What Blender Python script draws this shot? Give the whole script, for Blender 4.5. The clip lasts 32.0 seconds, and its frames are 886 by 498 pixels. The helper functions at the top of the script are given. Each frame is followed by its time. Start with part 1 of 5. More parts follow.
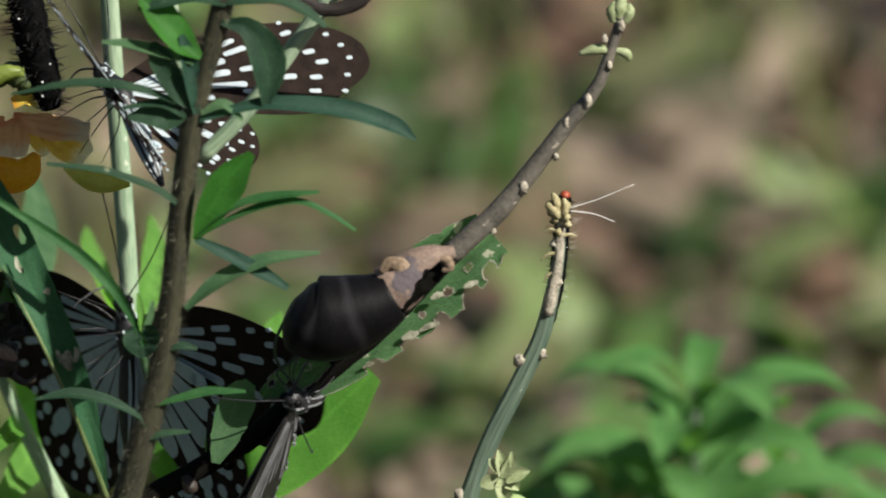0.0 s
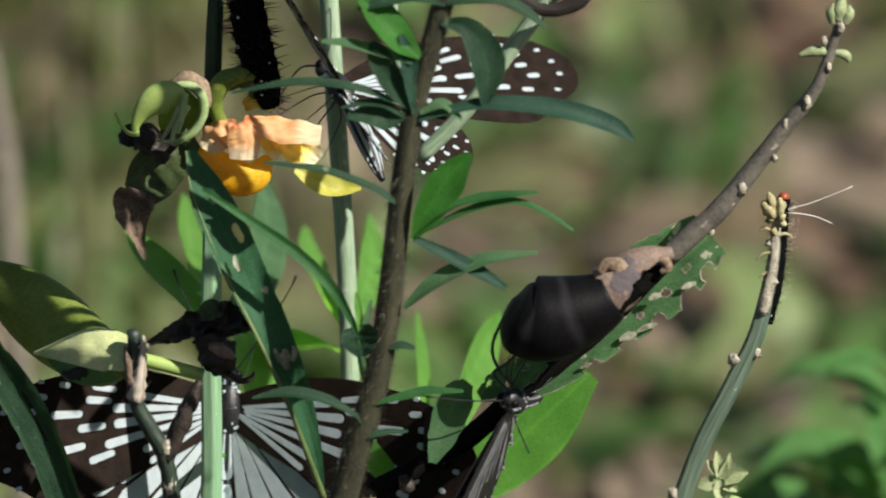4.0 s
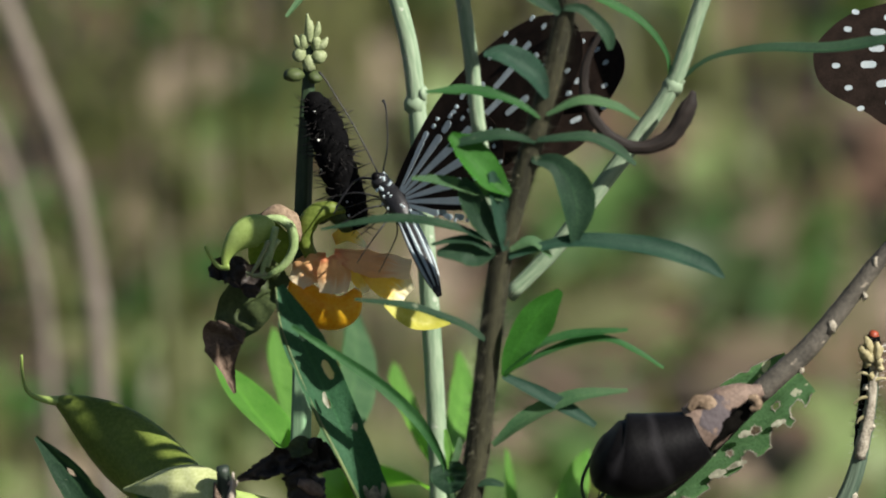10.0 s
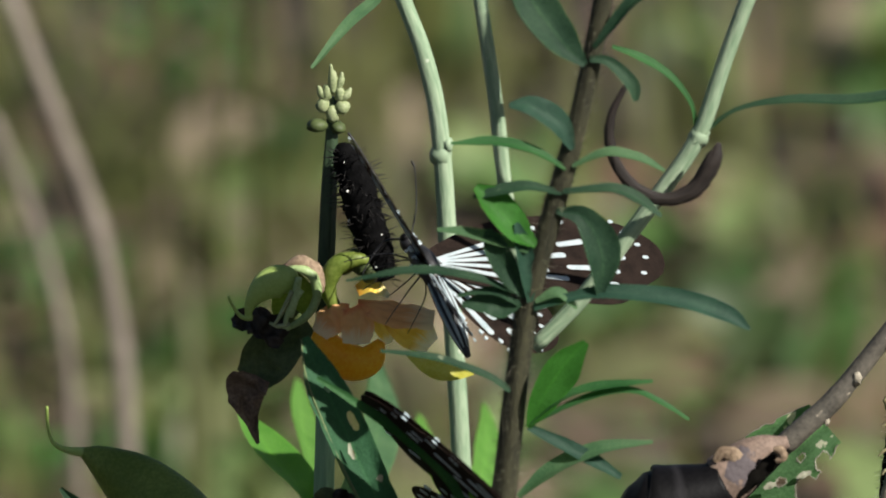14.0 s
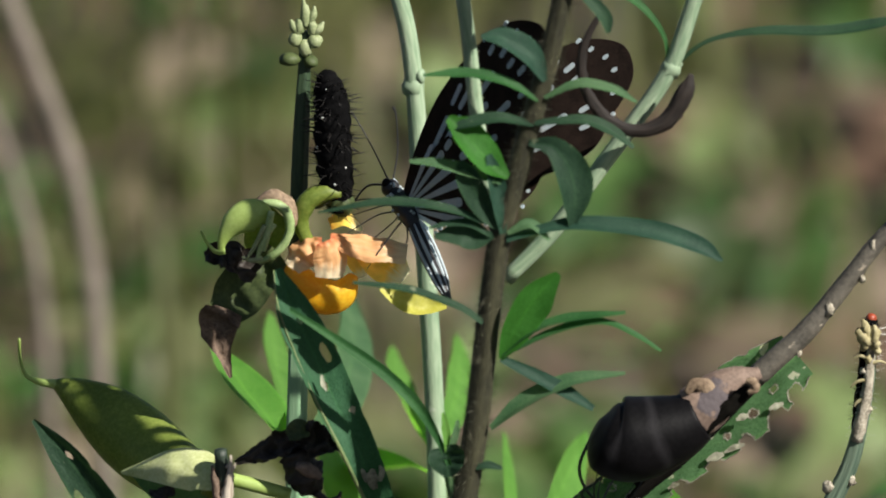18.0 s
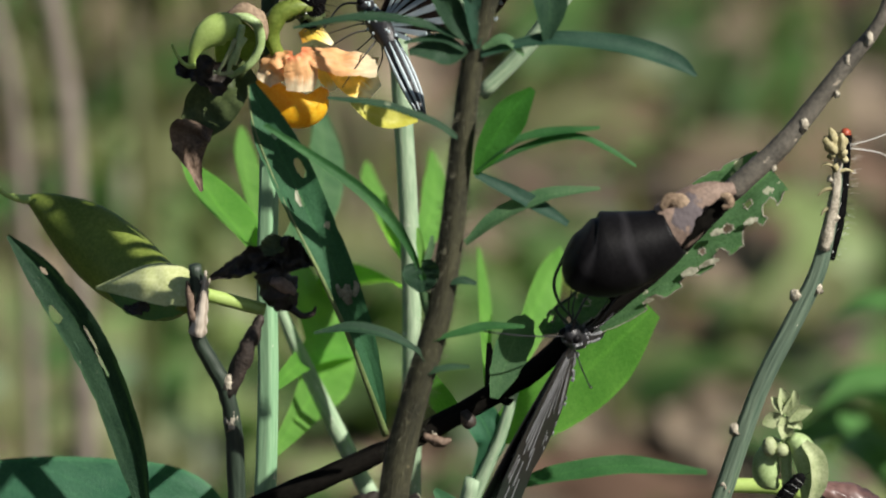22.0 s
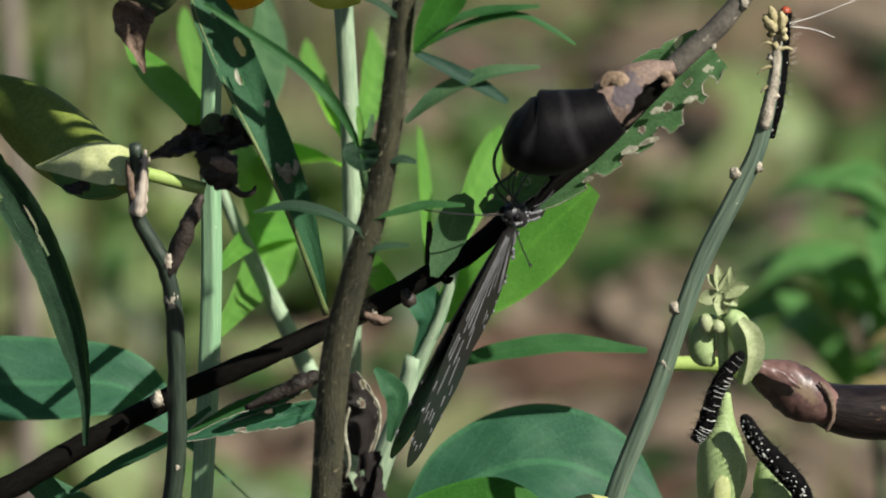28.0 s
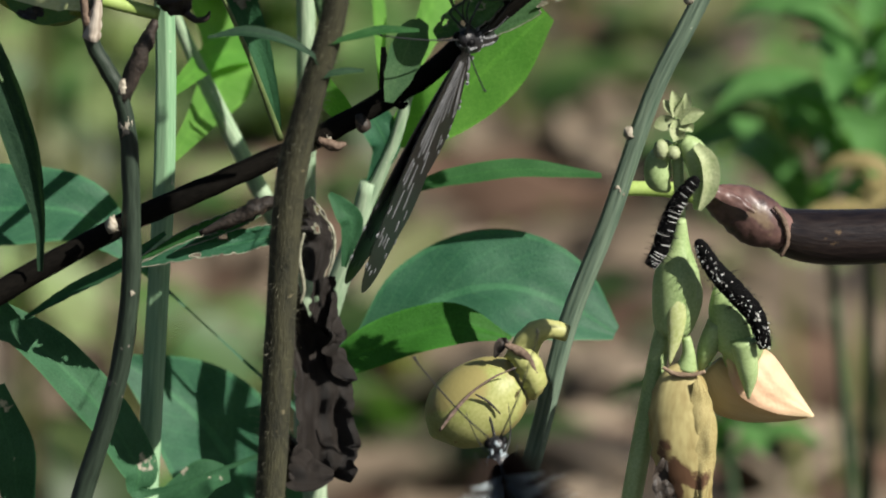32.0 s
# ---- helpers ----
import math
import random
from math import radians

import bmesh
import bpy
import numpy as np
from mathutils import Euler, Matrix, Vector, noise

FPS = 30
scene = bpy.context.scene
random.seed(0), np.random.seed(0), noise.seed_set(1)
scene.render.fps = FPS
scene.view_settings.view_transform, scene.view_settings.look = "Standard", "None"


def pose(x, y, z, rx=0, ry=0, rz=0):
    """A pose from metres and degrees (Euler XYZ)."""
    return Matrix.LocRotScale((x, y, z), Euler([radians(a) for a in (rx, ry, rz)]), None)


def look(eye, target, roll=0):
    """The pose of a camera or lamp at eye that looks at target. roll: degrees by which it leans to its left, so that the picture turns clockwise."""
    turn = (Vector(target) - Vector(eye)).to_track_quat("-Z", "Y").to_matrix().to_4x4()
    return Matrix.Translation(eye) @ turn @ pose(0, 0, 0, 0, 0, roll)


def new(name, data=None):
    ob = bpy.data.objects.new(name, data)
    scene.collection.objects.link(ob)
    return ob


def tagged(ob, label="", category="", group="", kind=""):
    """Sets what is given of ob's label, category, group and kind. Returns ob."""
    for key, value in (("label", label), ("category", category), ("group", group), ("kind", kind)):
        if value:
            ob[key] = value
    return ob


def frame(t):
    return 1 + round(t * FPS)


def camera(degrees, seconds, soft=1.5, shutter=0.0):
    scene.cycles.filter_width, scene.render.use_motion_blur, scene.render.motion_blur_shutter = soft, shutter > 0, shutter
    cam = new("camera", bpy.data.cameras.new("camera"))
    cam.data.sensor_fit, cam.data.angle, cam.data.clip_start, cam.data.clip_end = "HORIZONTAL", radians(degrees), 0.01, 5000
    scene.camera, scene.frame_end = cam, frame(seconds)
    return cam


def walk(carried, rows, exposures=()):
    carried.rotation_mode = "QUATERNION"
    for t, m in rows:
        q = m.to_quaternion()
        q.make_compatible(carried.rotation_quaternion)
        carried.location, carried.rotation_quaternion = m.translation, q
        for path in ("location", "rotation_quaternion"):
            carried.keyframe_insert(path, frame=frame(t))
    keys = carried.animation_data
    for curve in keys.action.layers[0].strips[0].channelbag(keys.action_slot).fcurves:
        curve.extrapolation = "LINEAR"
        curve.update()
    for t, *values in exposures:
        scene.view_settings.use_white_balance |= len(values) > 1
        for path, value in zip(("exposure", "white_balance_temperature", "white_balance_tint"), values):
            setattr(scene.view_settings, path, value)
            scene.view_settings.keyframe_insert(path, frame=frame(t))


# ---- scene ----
# The plan: u runs to the right and v down, in tenths of a millimetre on the upright
# plane y = 0, as seen from the tripod at EYE; d is the depth in metres behind that plane.
REACH = 1.8
AIM = Vector((0, 0, 0.46))
TILT = radians(14)
EYE = AIM + Vector((0, -math.cos(TILT), math.sin(TILT))) * REACH
TURN = look(EYE, AIM).to_3x3()


def at(u, v, d=0.0):
    """The place at (u, v) of the plan, d metres behind its plane."""
    way = TURN @ Vector(((u - 784) / 18000, (441 - v) / 18000, -1))
    return EYE + way * ((d - EYE.y) / way.y)


cam = camera(4.988, 32.0, soft=1.9, shutter=0.5)
cam.data.dof.use_dof = True
cam.data.dof.focus_distance = REACH + 0.015
cam.data.dof.aperture_fstop = 26
cam.data.dof.aperture_blades = 0
walk(cam, [(t, look(EYE, at(u, v))) for t, u, v in (
    (0, 1301, 632), (0.5, 1242, 629), (1, 1234, 676), (1.5, 1143, 631), (2, 1090, 664), (2.5, 1066, 592), (3, 1033, 582), (3.5, 982, 610), (5.5, 729,
    658), (6, 688, 741), (6.5, 620, 754), (7, 641, 653), (7.5, 719, 610), (8, 754, 573), (8.5, 778, 527), (9, 784, 441), (9.5, 781, 406), (10, 756, 387),
    (10.5, 748, 363), (11, 743, 346), (11.5, 738, 323), (12, 734, 305), (12.5, 726, 295), (13, 714, 270), (13.5, 717, 288), (14, 711, 296), (14.5, 749,
    324), (16.5, 737, 322), (17, 731, 359), (17.5, 762, 411), (18, 760, 417), (18.5, 761, 419), (19, 758, 428), (19.5, 772, 450), (20, 781, 485), (20.5,
    787, 519), (21, 778, 595), (21.5, 796, 672), (22, 805, 744), (22.5, 824, 782), (23, 850, 807), (23.5, 856, 847), (24, 863, 896), (24.5, 866, 929),
    (25, 875, 950), (25.5, 911, 984), (27.5, 912, 977), (28, 911, 959), (28.5, 892, 923), (29, 896, 897), (29.5, 880, 863), (30, 917, 913), (30.5, 945,
    1020), (31, 953, 1147), (31.5, 970, 1222), (32, 991, 1269))])

# ---- light ----
SUN = Vector((0.617, -0.463, 0.636)).normalized()
world = bpy.data.worlds.new("sky")
scene.world = world
world.use_nodes = True
sky = world.node_tree.nodes.new("ShaderNodeTexSky")
sky.sky_type, sky.sun_disc = "NISHITA", False
sky.sun_elevation = math.asin(SUN.z)
sky.sun_rotation = math.atan2(SUN.x, SUN.y)
back = world.node_tree.nodes["Background"]
back.inputs[1].default_value = 0.035
world.node_tree.links.new(sky.outputs[0], back.inputs[0])
sun = new("sun", bpy.data.lights.new("sun", "SUN"))
sun.data.energy, sun.data.angle, sun.data.color = 5.0, radians(0.53), (1, 0.95, 0.87)
sun.matrix_world = look(SUN * 30, (0, 0, 0))
scene.view_settings.exposure = 0.78

# ---- materials ----
def shader(name):
    m = bpy.data.materials.new(name)
    m.use_nodes = True
    return m, m.node_tree.nodes, m.node_tree.links, m.node_tree.nodes["Principled BSDF"]


def surface(name, c1, c2, rough=0.6, fine=1500.0, coarse=120.0, bump=0.25, clear=0.0, spots=None, spec=0.4, stretch=(1, 1, 1), glow_tint=None, mix=0.55, vary=0.0, palette=()):
    """A surface in two colours mixed at two scales, with relief; clear: the share of light let through; spots: a third colour in blotches."""
    m, n, k, p = shader(name)
    p.inputs["Roughness"].default_value = rough
    p.inputs["Specular IOR Level"].default_value = spec
    place = n.new("ShaderNodeTexCoord")
    stretcher = n.new("ShaderNodeMapping")
    stretcher.inputs["Scale"].default_value = stretch
    if stretch != (1, 1, 1):
        along = n.new("ShaderNodeUVMap")
        k.new(along.outputs[0], stretcher.inputs["Vector"])
    else:
        k.new(place.outputs["Object"], stretcher.inputs["Vector"])
    grains = []
    for size, detail in ((coarse, 4), (fine, 3)):
        t = n.new("ShaderNodeTexNoise")
        t.inputs["Scale"].default_value, t.inputs["Detail"].default_value = size, detail
        k.new(stretcher.outputs[0], t.inputs["Vector"])
        grains.append(t)
    blend = n.new("ShaderNodeMix")
    blend.data_type = "FLOAT"
    blend.inputs[0].default_value = 1 - mix
    k.new(grains[0].outputs[0], blend.inputs[2])
    k.new(grains[1].outputs[0], blend.inputs[3])
    ramp = n.new("ShaderNodeValToRGB")
    ramp.color_ramp.elements[0].position, ramp.color_ramp.elements[1].position = 0.36, 0.64
    ramp.color_ramp.elements[0].color, ramp.color_ramp.elements[1].color = (*c1, 1), (*c2, 1)
    k.new(blend.outputs[0], ramp.inputs[0])
    tone = ramp.outputs[0]
    if palette:
        piece = n.new("ShaderNodeNewGeometry")
        pick = n.new("ShaderNodeValToRGB")
        pick.color_ramp.interpolation = "CONSTANT"
        for i, colour in enumerate(palette):
            e = pick.color_ramp.elements[i] if i < 2 else pick.color_ramp.elements.new(i / len(palette))
            e.position, e.color = i / len(palette), (*colour, 1)
        k.new(piece.outputs["Random Per Island"], pick.inputs[0])
        share = n.new("ShaderNodeMix")
        share.data_type = "RGBA"
        share.inputs[0].default_value = 0.8
        k.new(tone, share.inputs[6])
        k.new(pick.outputs[0], share.inputs[7])
        tone = share.outputs[2]
    if vary:
        info = n.new("ShaderNodeObjectInfo")
        shift = n.new("ShaderNodeHueSaturation")
        spread = n.new("ShaderNodeMapRange")
        spread.inputs["To Min"].default_value, spread.inputs["To Max"].default_value = 1 - vary, 1 + vary
        k.new(info.outputs["Random"], spread.inputs["Value"])
        k.new(spread.outputs[0], shift.inputs["Value"])
        k.new(tone, shift.inputs["Color"])
        tone = shift.outputs[0]
    if spots:
        colour, size, level = spots
        t = n.new("ShaderNodeTexNoise")
        t.inputs["Scale"].default_value, t.inputs["Detail"].default_value = size, 5
        k.new(place.outputs["Object"], t.inputs["Vector"])
        cut = n.new("ShaderNodeMapRange")
        cut.inputs["From Min"].default_value, cut.inputs["From Max"].default_value = level, level + 0.03
        k.new(t.outputs[0], cut.inputs["Value"])
        over = n.new("ShaderNodeMix")
        over.data_type = "RGBA"
        k.new(cut.outputs[0], over.inputs[0])
        k.new(tone, over.inputs[6])
        over.inputs[7].default_value = (*colour, 1)
        tone = over.outputs[2]
    k.new(tone, p.inputs["Base Color"])
    relief = n.new("ShaderNodeBump")
    relief.inputs["Strength"].default_value, relief.inputs["Distance"].default_value = bump, 0.0006
    k.new(blend.outputs[0], relief.inputs["Height"])
    k.new(relief.outputs[0], p.inputs["Normal"])
    if clear:
        through_light = n.new("ShaderNodeBsdfTranslucent")
        tint = n.new("ShaderNodeMix")
        tint.data_type, tint.blend_type = "RGBA", "MULTIPLY"
        tint.inputs[0].default_value = 1
        k.new(tone, tint.inputs[6])
        tint.inputs[7].default_value = (*(glow_tint or (1, 1, 1)), 1)
        k.new(tint.outputs[2], through_light.inputs["Color"])
        both = n.new("ShaderNodeMixShader")
        both.inputs[0].default_value = clear
        k.new(p.outputs[0], both.inputs[1])
        k.new(through_light.outputs[0], both.inputs[2])
        k.new(both.outputs[0], n["Material Output"].inputs["Surface"])
    return m


def leafy(name, c1, c2, clear=0.4, rough=0.45, spots=None, vein=(1.5, 1.5, 1.3), glow_tint=(1.7, 1.8, 0.8), rib=0.25):
    """A leaf: two greens, a paler midrib and side veins drawn along the blade, and light let through."""
    m = surface(name, c1, c2, rough + 0.06, 2600, 130, 0.45, clear, spots, 0.16, glow_tint=glow_tint)
    n, k = m.node_tree.nodes, m.node_tree.links
    p = n["Principled BSDF"]
    tone = p.inputs["Base Color"].links[0].from_socket
    uv = n.new("ShaderNodeUVMap")
    parts = n.new("ShaderNodeSeparateXYZ")
    k.new(uv.outputs[0], parts.inputs[0])

    def calc(kind, a, b=None):
        c = n.new("ShaderNodeMath")
        c.operation = kind
        for socket, value in zip(c.inputs, (a, b)):
            if value is None:
                continue
            if isinstance(value, float):
                socket.default_value = value
            else:
                k.new(value, socket)
        return c.outputs[0]
    off = calc("ABSOLUTE", calc("SUBTRACT", parts.outputs[1], 0.5))
    side = calc("SINE", calc("MULTIPLY", calc("SUBTRACT", parts.outputs[0], calc("MULTIPLY", off, 0.5)), 75.0))
    ribs = calc("MAXIMUM", calc("MULTIPLY", calc("LESS_THAN", off, 0.03), 1.0), calc("MULTIPLY", calc("GREATER_THAN", side, 0.93), 0.4))
    ribs = calc("MAXIMUM", ribs, calc("MULTIPLY", calc("GREATER_THAN", off, 0.455), 1.0))
    light = n.new("ShaderNodeMix")
    light.data_type, light.blend_type = "RGBA", "MULTIPLY"
    k.new(calc("MULTIPLY", ribs, rib * 2), light.inputs[0])
    k.new(tone, light.inputs[6])
    light.inputs[7].default_value = (*vein, 1)
    k.new(light.outputs[2], p.inputs["Base Color"])
    return m


def petal_skin(name, heart, body, rim, clear=0.4):
    """A petal: its heart's colour runs out along the blade into the body's, with a paler rim and fine streaks."""
    m = surface(name, body, tuple(min(1, c * 1.12) for c in body), 0.55, 1600, 160, 0.4, clear)
    n, k = m.node_tree.nodes, m.node_tree.links
    p = n["Principled BSDF"]
    tone = p.inputs["Base Color"].links[0].from_socket
    uv = n.new("ShaderNodeUVMap")
    parts = n.new("ShaderNodeSeparateXYZ")
    k.new(uv.outputs[0], parts.inputs[0])
    grain = n.new("ShaderNodeTexNoise")
    grain.inputs["Scale"].default_value = 6
    squeeze = n.new("ShaderNodeMapping")
    squeeze.inputs["Scale"].default_value = (0.35, 3, 1)
    k.new(uv.outputs[0], squeeze.inputs[0])
    k.new(squeeze.outputs[0], grain.inputs["Vector"])

    def step(value, low, high, colour):
        nonlocal tone
        cut = n.new("ShaderNodeMapRange")
        cut.inputs["From Min"].default_value, cut.inputs["From Max"].default_value = low, high
        k.new(value, cut.inputs["Value"])
        over = n.new("ShaderNodeMix")
        over.data_type = "RGBA"
        k.new(cut.outputs[0], over.inputs[0])
        k.new(tone, over.inputs[6])
        over.inputs[7].default_value = (*colour, 1)
        tone = over.outputs[2]
    add = n.new("ShaderNodeMath")
    add.operation = "MULTIPLY_ADD"
    k.new(grain.outputs[0], add.inputs[0])
    add.inputs[1].default_value = 0.5
    k.new(parts.outputs[0], add.inputs[2])
    step(add.outputs[0], 0.52, 0.22, heart)
    step(add.outputs[0], 0.9, 1.15, rim)
    k.new(tone, p.inputs["Base Color"])
    for node in n:
        if node.type == "BSDF_TRANSLUCENT":
            k.new(tone, node.inputs["Color"])
    return m


LEAF_DARK = leafy("leaf_dark", (0.02, 0.07, 0.03), (0.04, 0.115, 0.055), 0.22, 0.55, ((0.36, 0.32, 0.26), 210, 0.685))
LEAF_TEAL = leafy("leaf_teal", (0.02, 0.08, 0.043), (0.044, 0.125, 0.07), 0.3, 0.42, rib=0.5)
LEAF_MID = leafy("leaf_mid", (0.02, 0.078, 0.022), (0.045, 0.13, 0.043), 0.36, 0.5)
LEAF_BRIGHT = leafy("leaf_bright", (0.08, 0.24, 0.035), (0.14, 0.34, 0.06), 0.5, 0.45)
LEAF_PALE = leafy("leaf_pale", (0.05, 0.118, 0.053), (0.1, 0.18, 0.088), 0.4, 0.55)
LEAF_LIME = leafy("leaf_lime", (0.1, 0.25, 0.045), (0.17, 0.36, 0.08), 0.5, 0.5)
LEAF_FRESH = leafy("leaf_fresh", (0.02, 0.088, 0.01), (0.036, 0.14, 0.02), 0.3, 0.5)
LEAF_RIB = surface("leaf_rib", (0.06, 0.095, 0.03), (0.14, 0.18, 0.065), 0.5, 1800, 200, 0.3)
EDGE_DRY = surface("edge_dry", (0.1, 0.095, 0.06), (0.44, 0.44, 0.33), 0.6, 900, 160, 0.3, clear=0.2)
LEAF_NARROW = leafy("leaf_narrow", (0.012, 0.034, 0.019), (0.028, 0.062, 0.033), 0.28, 0.55, ((0.14, 0.17, 0.11), 400, 0.7), rib=0.5)
LEAF_BLUE = leafy("leaf_blue", (0.013, 0.04, 0.026), (0.027, 0.068, 0.043), 0.28, 0.5)
LEAF_CHEWED = leafy("leaf_chewed", (0.045, 0.11, 0.04), (0.1, 0.2, 0.09), 0.45, 0.5, ((0.5, 0.5, 0.38), 260, 0.67), rib=0.4)
LEAF_TAN = surface("leaf_tan", (0.16, 0.13, 0.05), (0.3, 0.25, 0.11), 0.6, clear=0.4)
STEM_GREEN = surface("stem_green", (0.13, 0.26, 0.14), (0.28, 0.44, 0.26), 0.5, 1800, 200, 0.3, stretch=(0.06, 1, 1), spots=((0.5, 0.5, 0.4), 420, 0.69))
STEM_GREY = surface("stem_grey", (0.035, 0.065, 0.045), (0.16, 0.215, 0.15), 0.55, 1800, 260, 0.6, stretch=(0.06, 1, 1), spots=((0.5, 0.5, 0.42), 320, 0.7))
STEM_PALE = surface("stem_pale", (0.15, 0.235, 0.14), (0.33, 0.41, 0.28), 0.65, 1600, 190, 0.5, stretch=(0.15, 1, 1), spots=((0.42, 0.46, 0.36), 330, 0.66))
STEM_DARK = surface("stem_dark", (0.02, 0.04, 0.02), (0.05, 0.085, 0.04), 0.55, 1800, 180, 0.3, stretch=(0.15, 1, 1))
STEM_BROWN = surface("stem_brown", (0.012, 0.0125, 0.006), (0.05, 0.048, 0.023), 0.8, 2600, 420, 1.0, stretch=(0.25, 1, 1), mix=0.6, spots=((0.12, 0.105, 0.06), 500, 0.68))
HAIR = surface("hair", (0.3, 0.29, 0.2), (0.44, 0.42, 0.3), 0.6, clear=0.4)
HAIR_BROWN = surface("hair_brown", (0.04, 0.04, 0.021), (0.105, 0.1, 0.058), 0.6, clear=0.4)
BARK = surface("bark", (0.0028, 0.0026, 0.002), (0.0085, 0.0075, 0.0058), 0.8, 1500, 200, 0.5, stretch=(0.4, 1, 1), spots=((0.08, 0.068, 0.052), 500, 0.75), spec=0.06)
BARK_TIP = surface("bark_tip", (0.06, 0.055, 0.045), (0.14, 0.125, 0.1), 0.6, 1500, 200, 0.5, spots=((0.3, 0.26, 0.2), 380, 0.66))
TWIG = surface("twig", (0.01, 0.018, 0.011), (0.034, 0.052, 0.034), 0.5, 1500, 180, 0.5, stretch=(0.15, 1, 1), spots=((0.13, 0.12, 0.1), 300, 0.7))
TWIG_DEAD = surface("twig_dead", (0.2, 0.16, 0.12), (0.58, 0.52, 0.43), 0.75, 1200, 260, 0.7, stretch=(0.15, 1, 1))
CREAM = surface("cream", (0.26, 0.22, 0.1), (0.48, 0.43, 0.25), 0.6, 1800, 240, 0.5, clear=0.15)
NODE = surface("node_scar", (0.17, 0.15, 0.11), (0.42, 0.38, 0.3), 0.7, 2000, 500, 0.6)


def dull_pod(name):
    """Black pod skin: two pale grey bands across it, drawn along the pod, over fine wrinkles."""
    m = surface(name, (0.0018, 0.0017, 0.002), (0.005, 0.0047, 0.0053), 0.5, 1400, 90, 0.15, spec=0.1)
    n, k = m.node_tree.nodes, m.node_tree.links
    p = n["Principled BSDF"]
    tone = p.inputs["Base Color"].links[0].from_socket
    uv = n.new("ShaderNodeUVMap")
    grain = n.new("ShaderNodeTexNoise")
    grain.inputs["Scale"].default_value, grain.inputs["Detail"].default_value = 110, 2
    k.new(uv.outputs[0], grain.inputs["Vector"])
    split = n.new("ShaderNodeSeparateXYZ")
    k.new(uv.outputs[0], split.inputs[0])
    shift = n.new("ShaderNodeMath")
    shift.operation = "MULTIPLY_ADD"
    k.new(grain.outputs[0], shift.inputs[0])
    shift.inputs[1].default_value = 0.0028
    k.new(split.outputs[0], shift.inputs[2])
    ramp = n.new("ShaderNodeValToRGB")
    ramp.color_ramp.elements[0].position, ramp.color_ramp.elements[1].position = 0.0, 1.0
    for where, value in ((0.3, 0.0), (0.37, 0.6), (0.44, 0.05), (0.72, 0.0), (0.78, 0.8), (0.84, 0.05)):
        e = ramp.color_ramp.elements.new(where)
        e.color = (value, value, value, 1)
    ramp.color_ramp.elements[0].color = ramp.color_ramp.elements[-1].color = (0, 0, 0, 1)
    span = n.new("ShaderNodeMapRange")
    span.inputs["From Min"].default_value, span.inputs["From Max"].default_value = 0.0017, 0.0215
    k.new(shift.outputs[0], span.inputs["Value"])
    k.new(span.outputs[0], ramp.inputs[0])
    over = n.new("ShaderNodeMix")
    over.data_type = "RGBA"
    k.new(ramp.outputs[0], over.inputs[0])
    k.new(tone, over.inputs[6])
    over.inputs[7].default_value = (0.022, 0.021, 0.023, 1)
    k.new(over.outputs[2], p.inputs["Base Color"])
    return m


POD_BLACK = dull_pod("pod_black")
POD_NECK = surface("pod_neck", (0.1, 0.07, 0.056), (0.24, 0.17, 0.13), 0.75, 1400, 200, 0.6, spots=((0.085, 0.07, 0.073), 150, 0.6))
POD_TAN = surface("pod_tan", (0.12, 0.08, 0.05), (0.3, 0.22, 0.145), 0.8, 1400, 260, 0.8, spots=((0.06, 0.035, 0.022), 330, 0.63))
POD_GREEN = surface("pod_green", (0.13, 0.185, 0.028), (0.24, 0.3, 0.065), 0.45, 1600, 100, 0.2, clear=0.35, glow_tint=(1.6, 1.7, 0.8))
POD_LIME = surface("pod_lime", (0.32, 0.45, 0.1), (0.42, 0.55, 0.17), 0.4, 1800, 150, 0.15, clear=0.25)
POD_YELLOW = surface("pod_yellow", (0.25, 0.28, 0.075), (0.43, 0.43, 0.17), 0.5, 1500, 70, 0.25, clear=0.15, spots=((0.31, 0.27, 0.1), 45, 0.58))
POD_PURPLE = surface("pod_purple", (0.02, 0.01, 0.011), (0.15, 0.085, 0.072), 0.4, 700, 80, 0.5, mix=0.7, spots=((0.14, 0.1, 0.065), 75, 0.7))
POD_DARK = surface("pod_dark", (0.004, 0.003, 0.004), (0.022, 0.015, 0.013), 0.36, 1300, 130, 0.7, stretch=(0.2, 1, 1), spots=((0.12, 0.08, 0.045), 120, 0.68))
SEPAL = surface("sepal", (0.42, 0.48, 0.17), (0.64, 0.68, 0.36), 0.5, 1800, 120, 0.2, clear=0.25)
CALYX = surface("calyx", (0.25, 0.36, 0.135), (0.42, 0.53, 0.26), 0.45, 2200, 160, 0.15, clear=0.2)
BUD = surface("bud", (0.2, 0.25, 0.11), (0.38, 0.42, 0.24), 0.6, 2200, 300, 0.4, clear=0.15)
PETAL_PEACH = petal_skin("petal_peach", (0.66, 0.18, 0.075), (0.74, 0.41, 0.185), (0.82, 0.68, 0.45))
PETAL_YELLOW = surface("petal_yellow", (0.86, 0.42, 0.012), (0.93, 0.64, 0.05), 0.35, 1600, 90, 0.3, clear=0.45)
PETAL_GOLD = petal_skin("petal_gold", (0.75, 0.3, 0.03), (0.9, 0.62, 0.1), (0.95, 0.88, 0.55))
PETAL_PINK = surface("petal_cream", (0.55, 0.43, 0.21), (0.7, 0.58, 0.32), 0.6, 1500, 170, 0.4, clear=0.25, stretch=(0.25, 1, 1), mix=0.75, spots=((0.6, 0.33, 0.22), 160, 0.6))
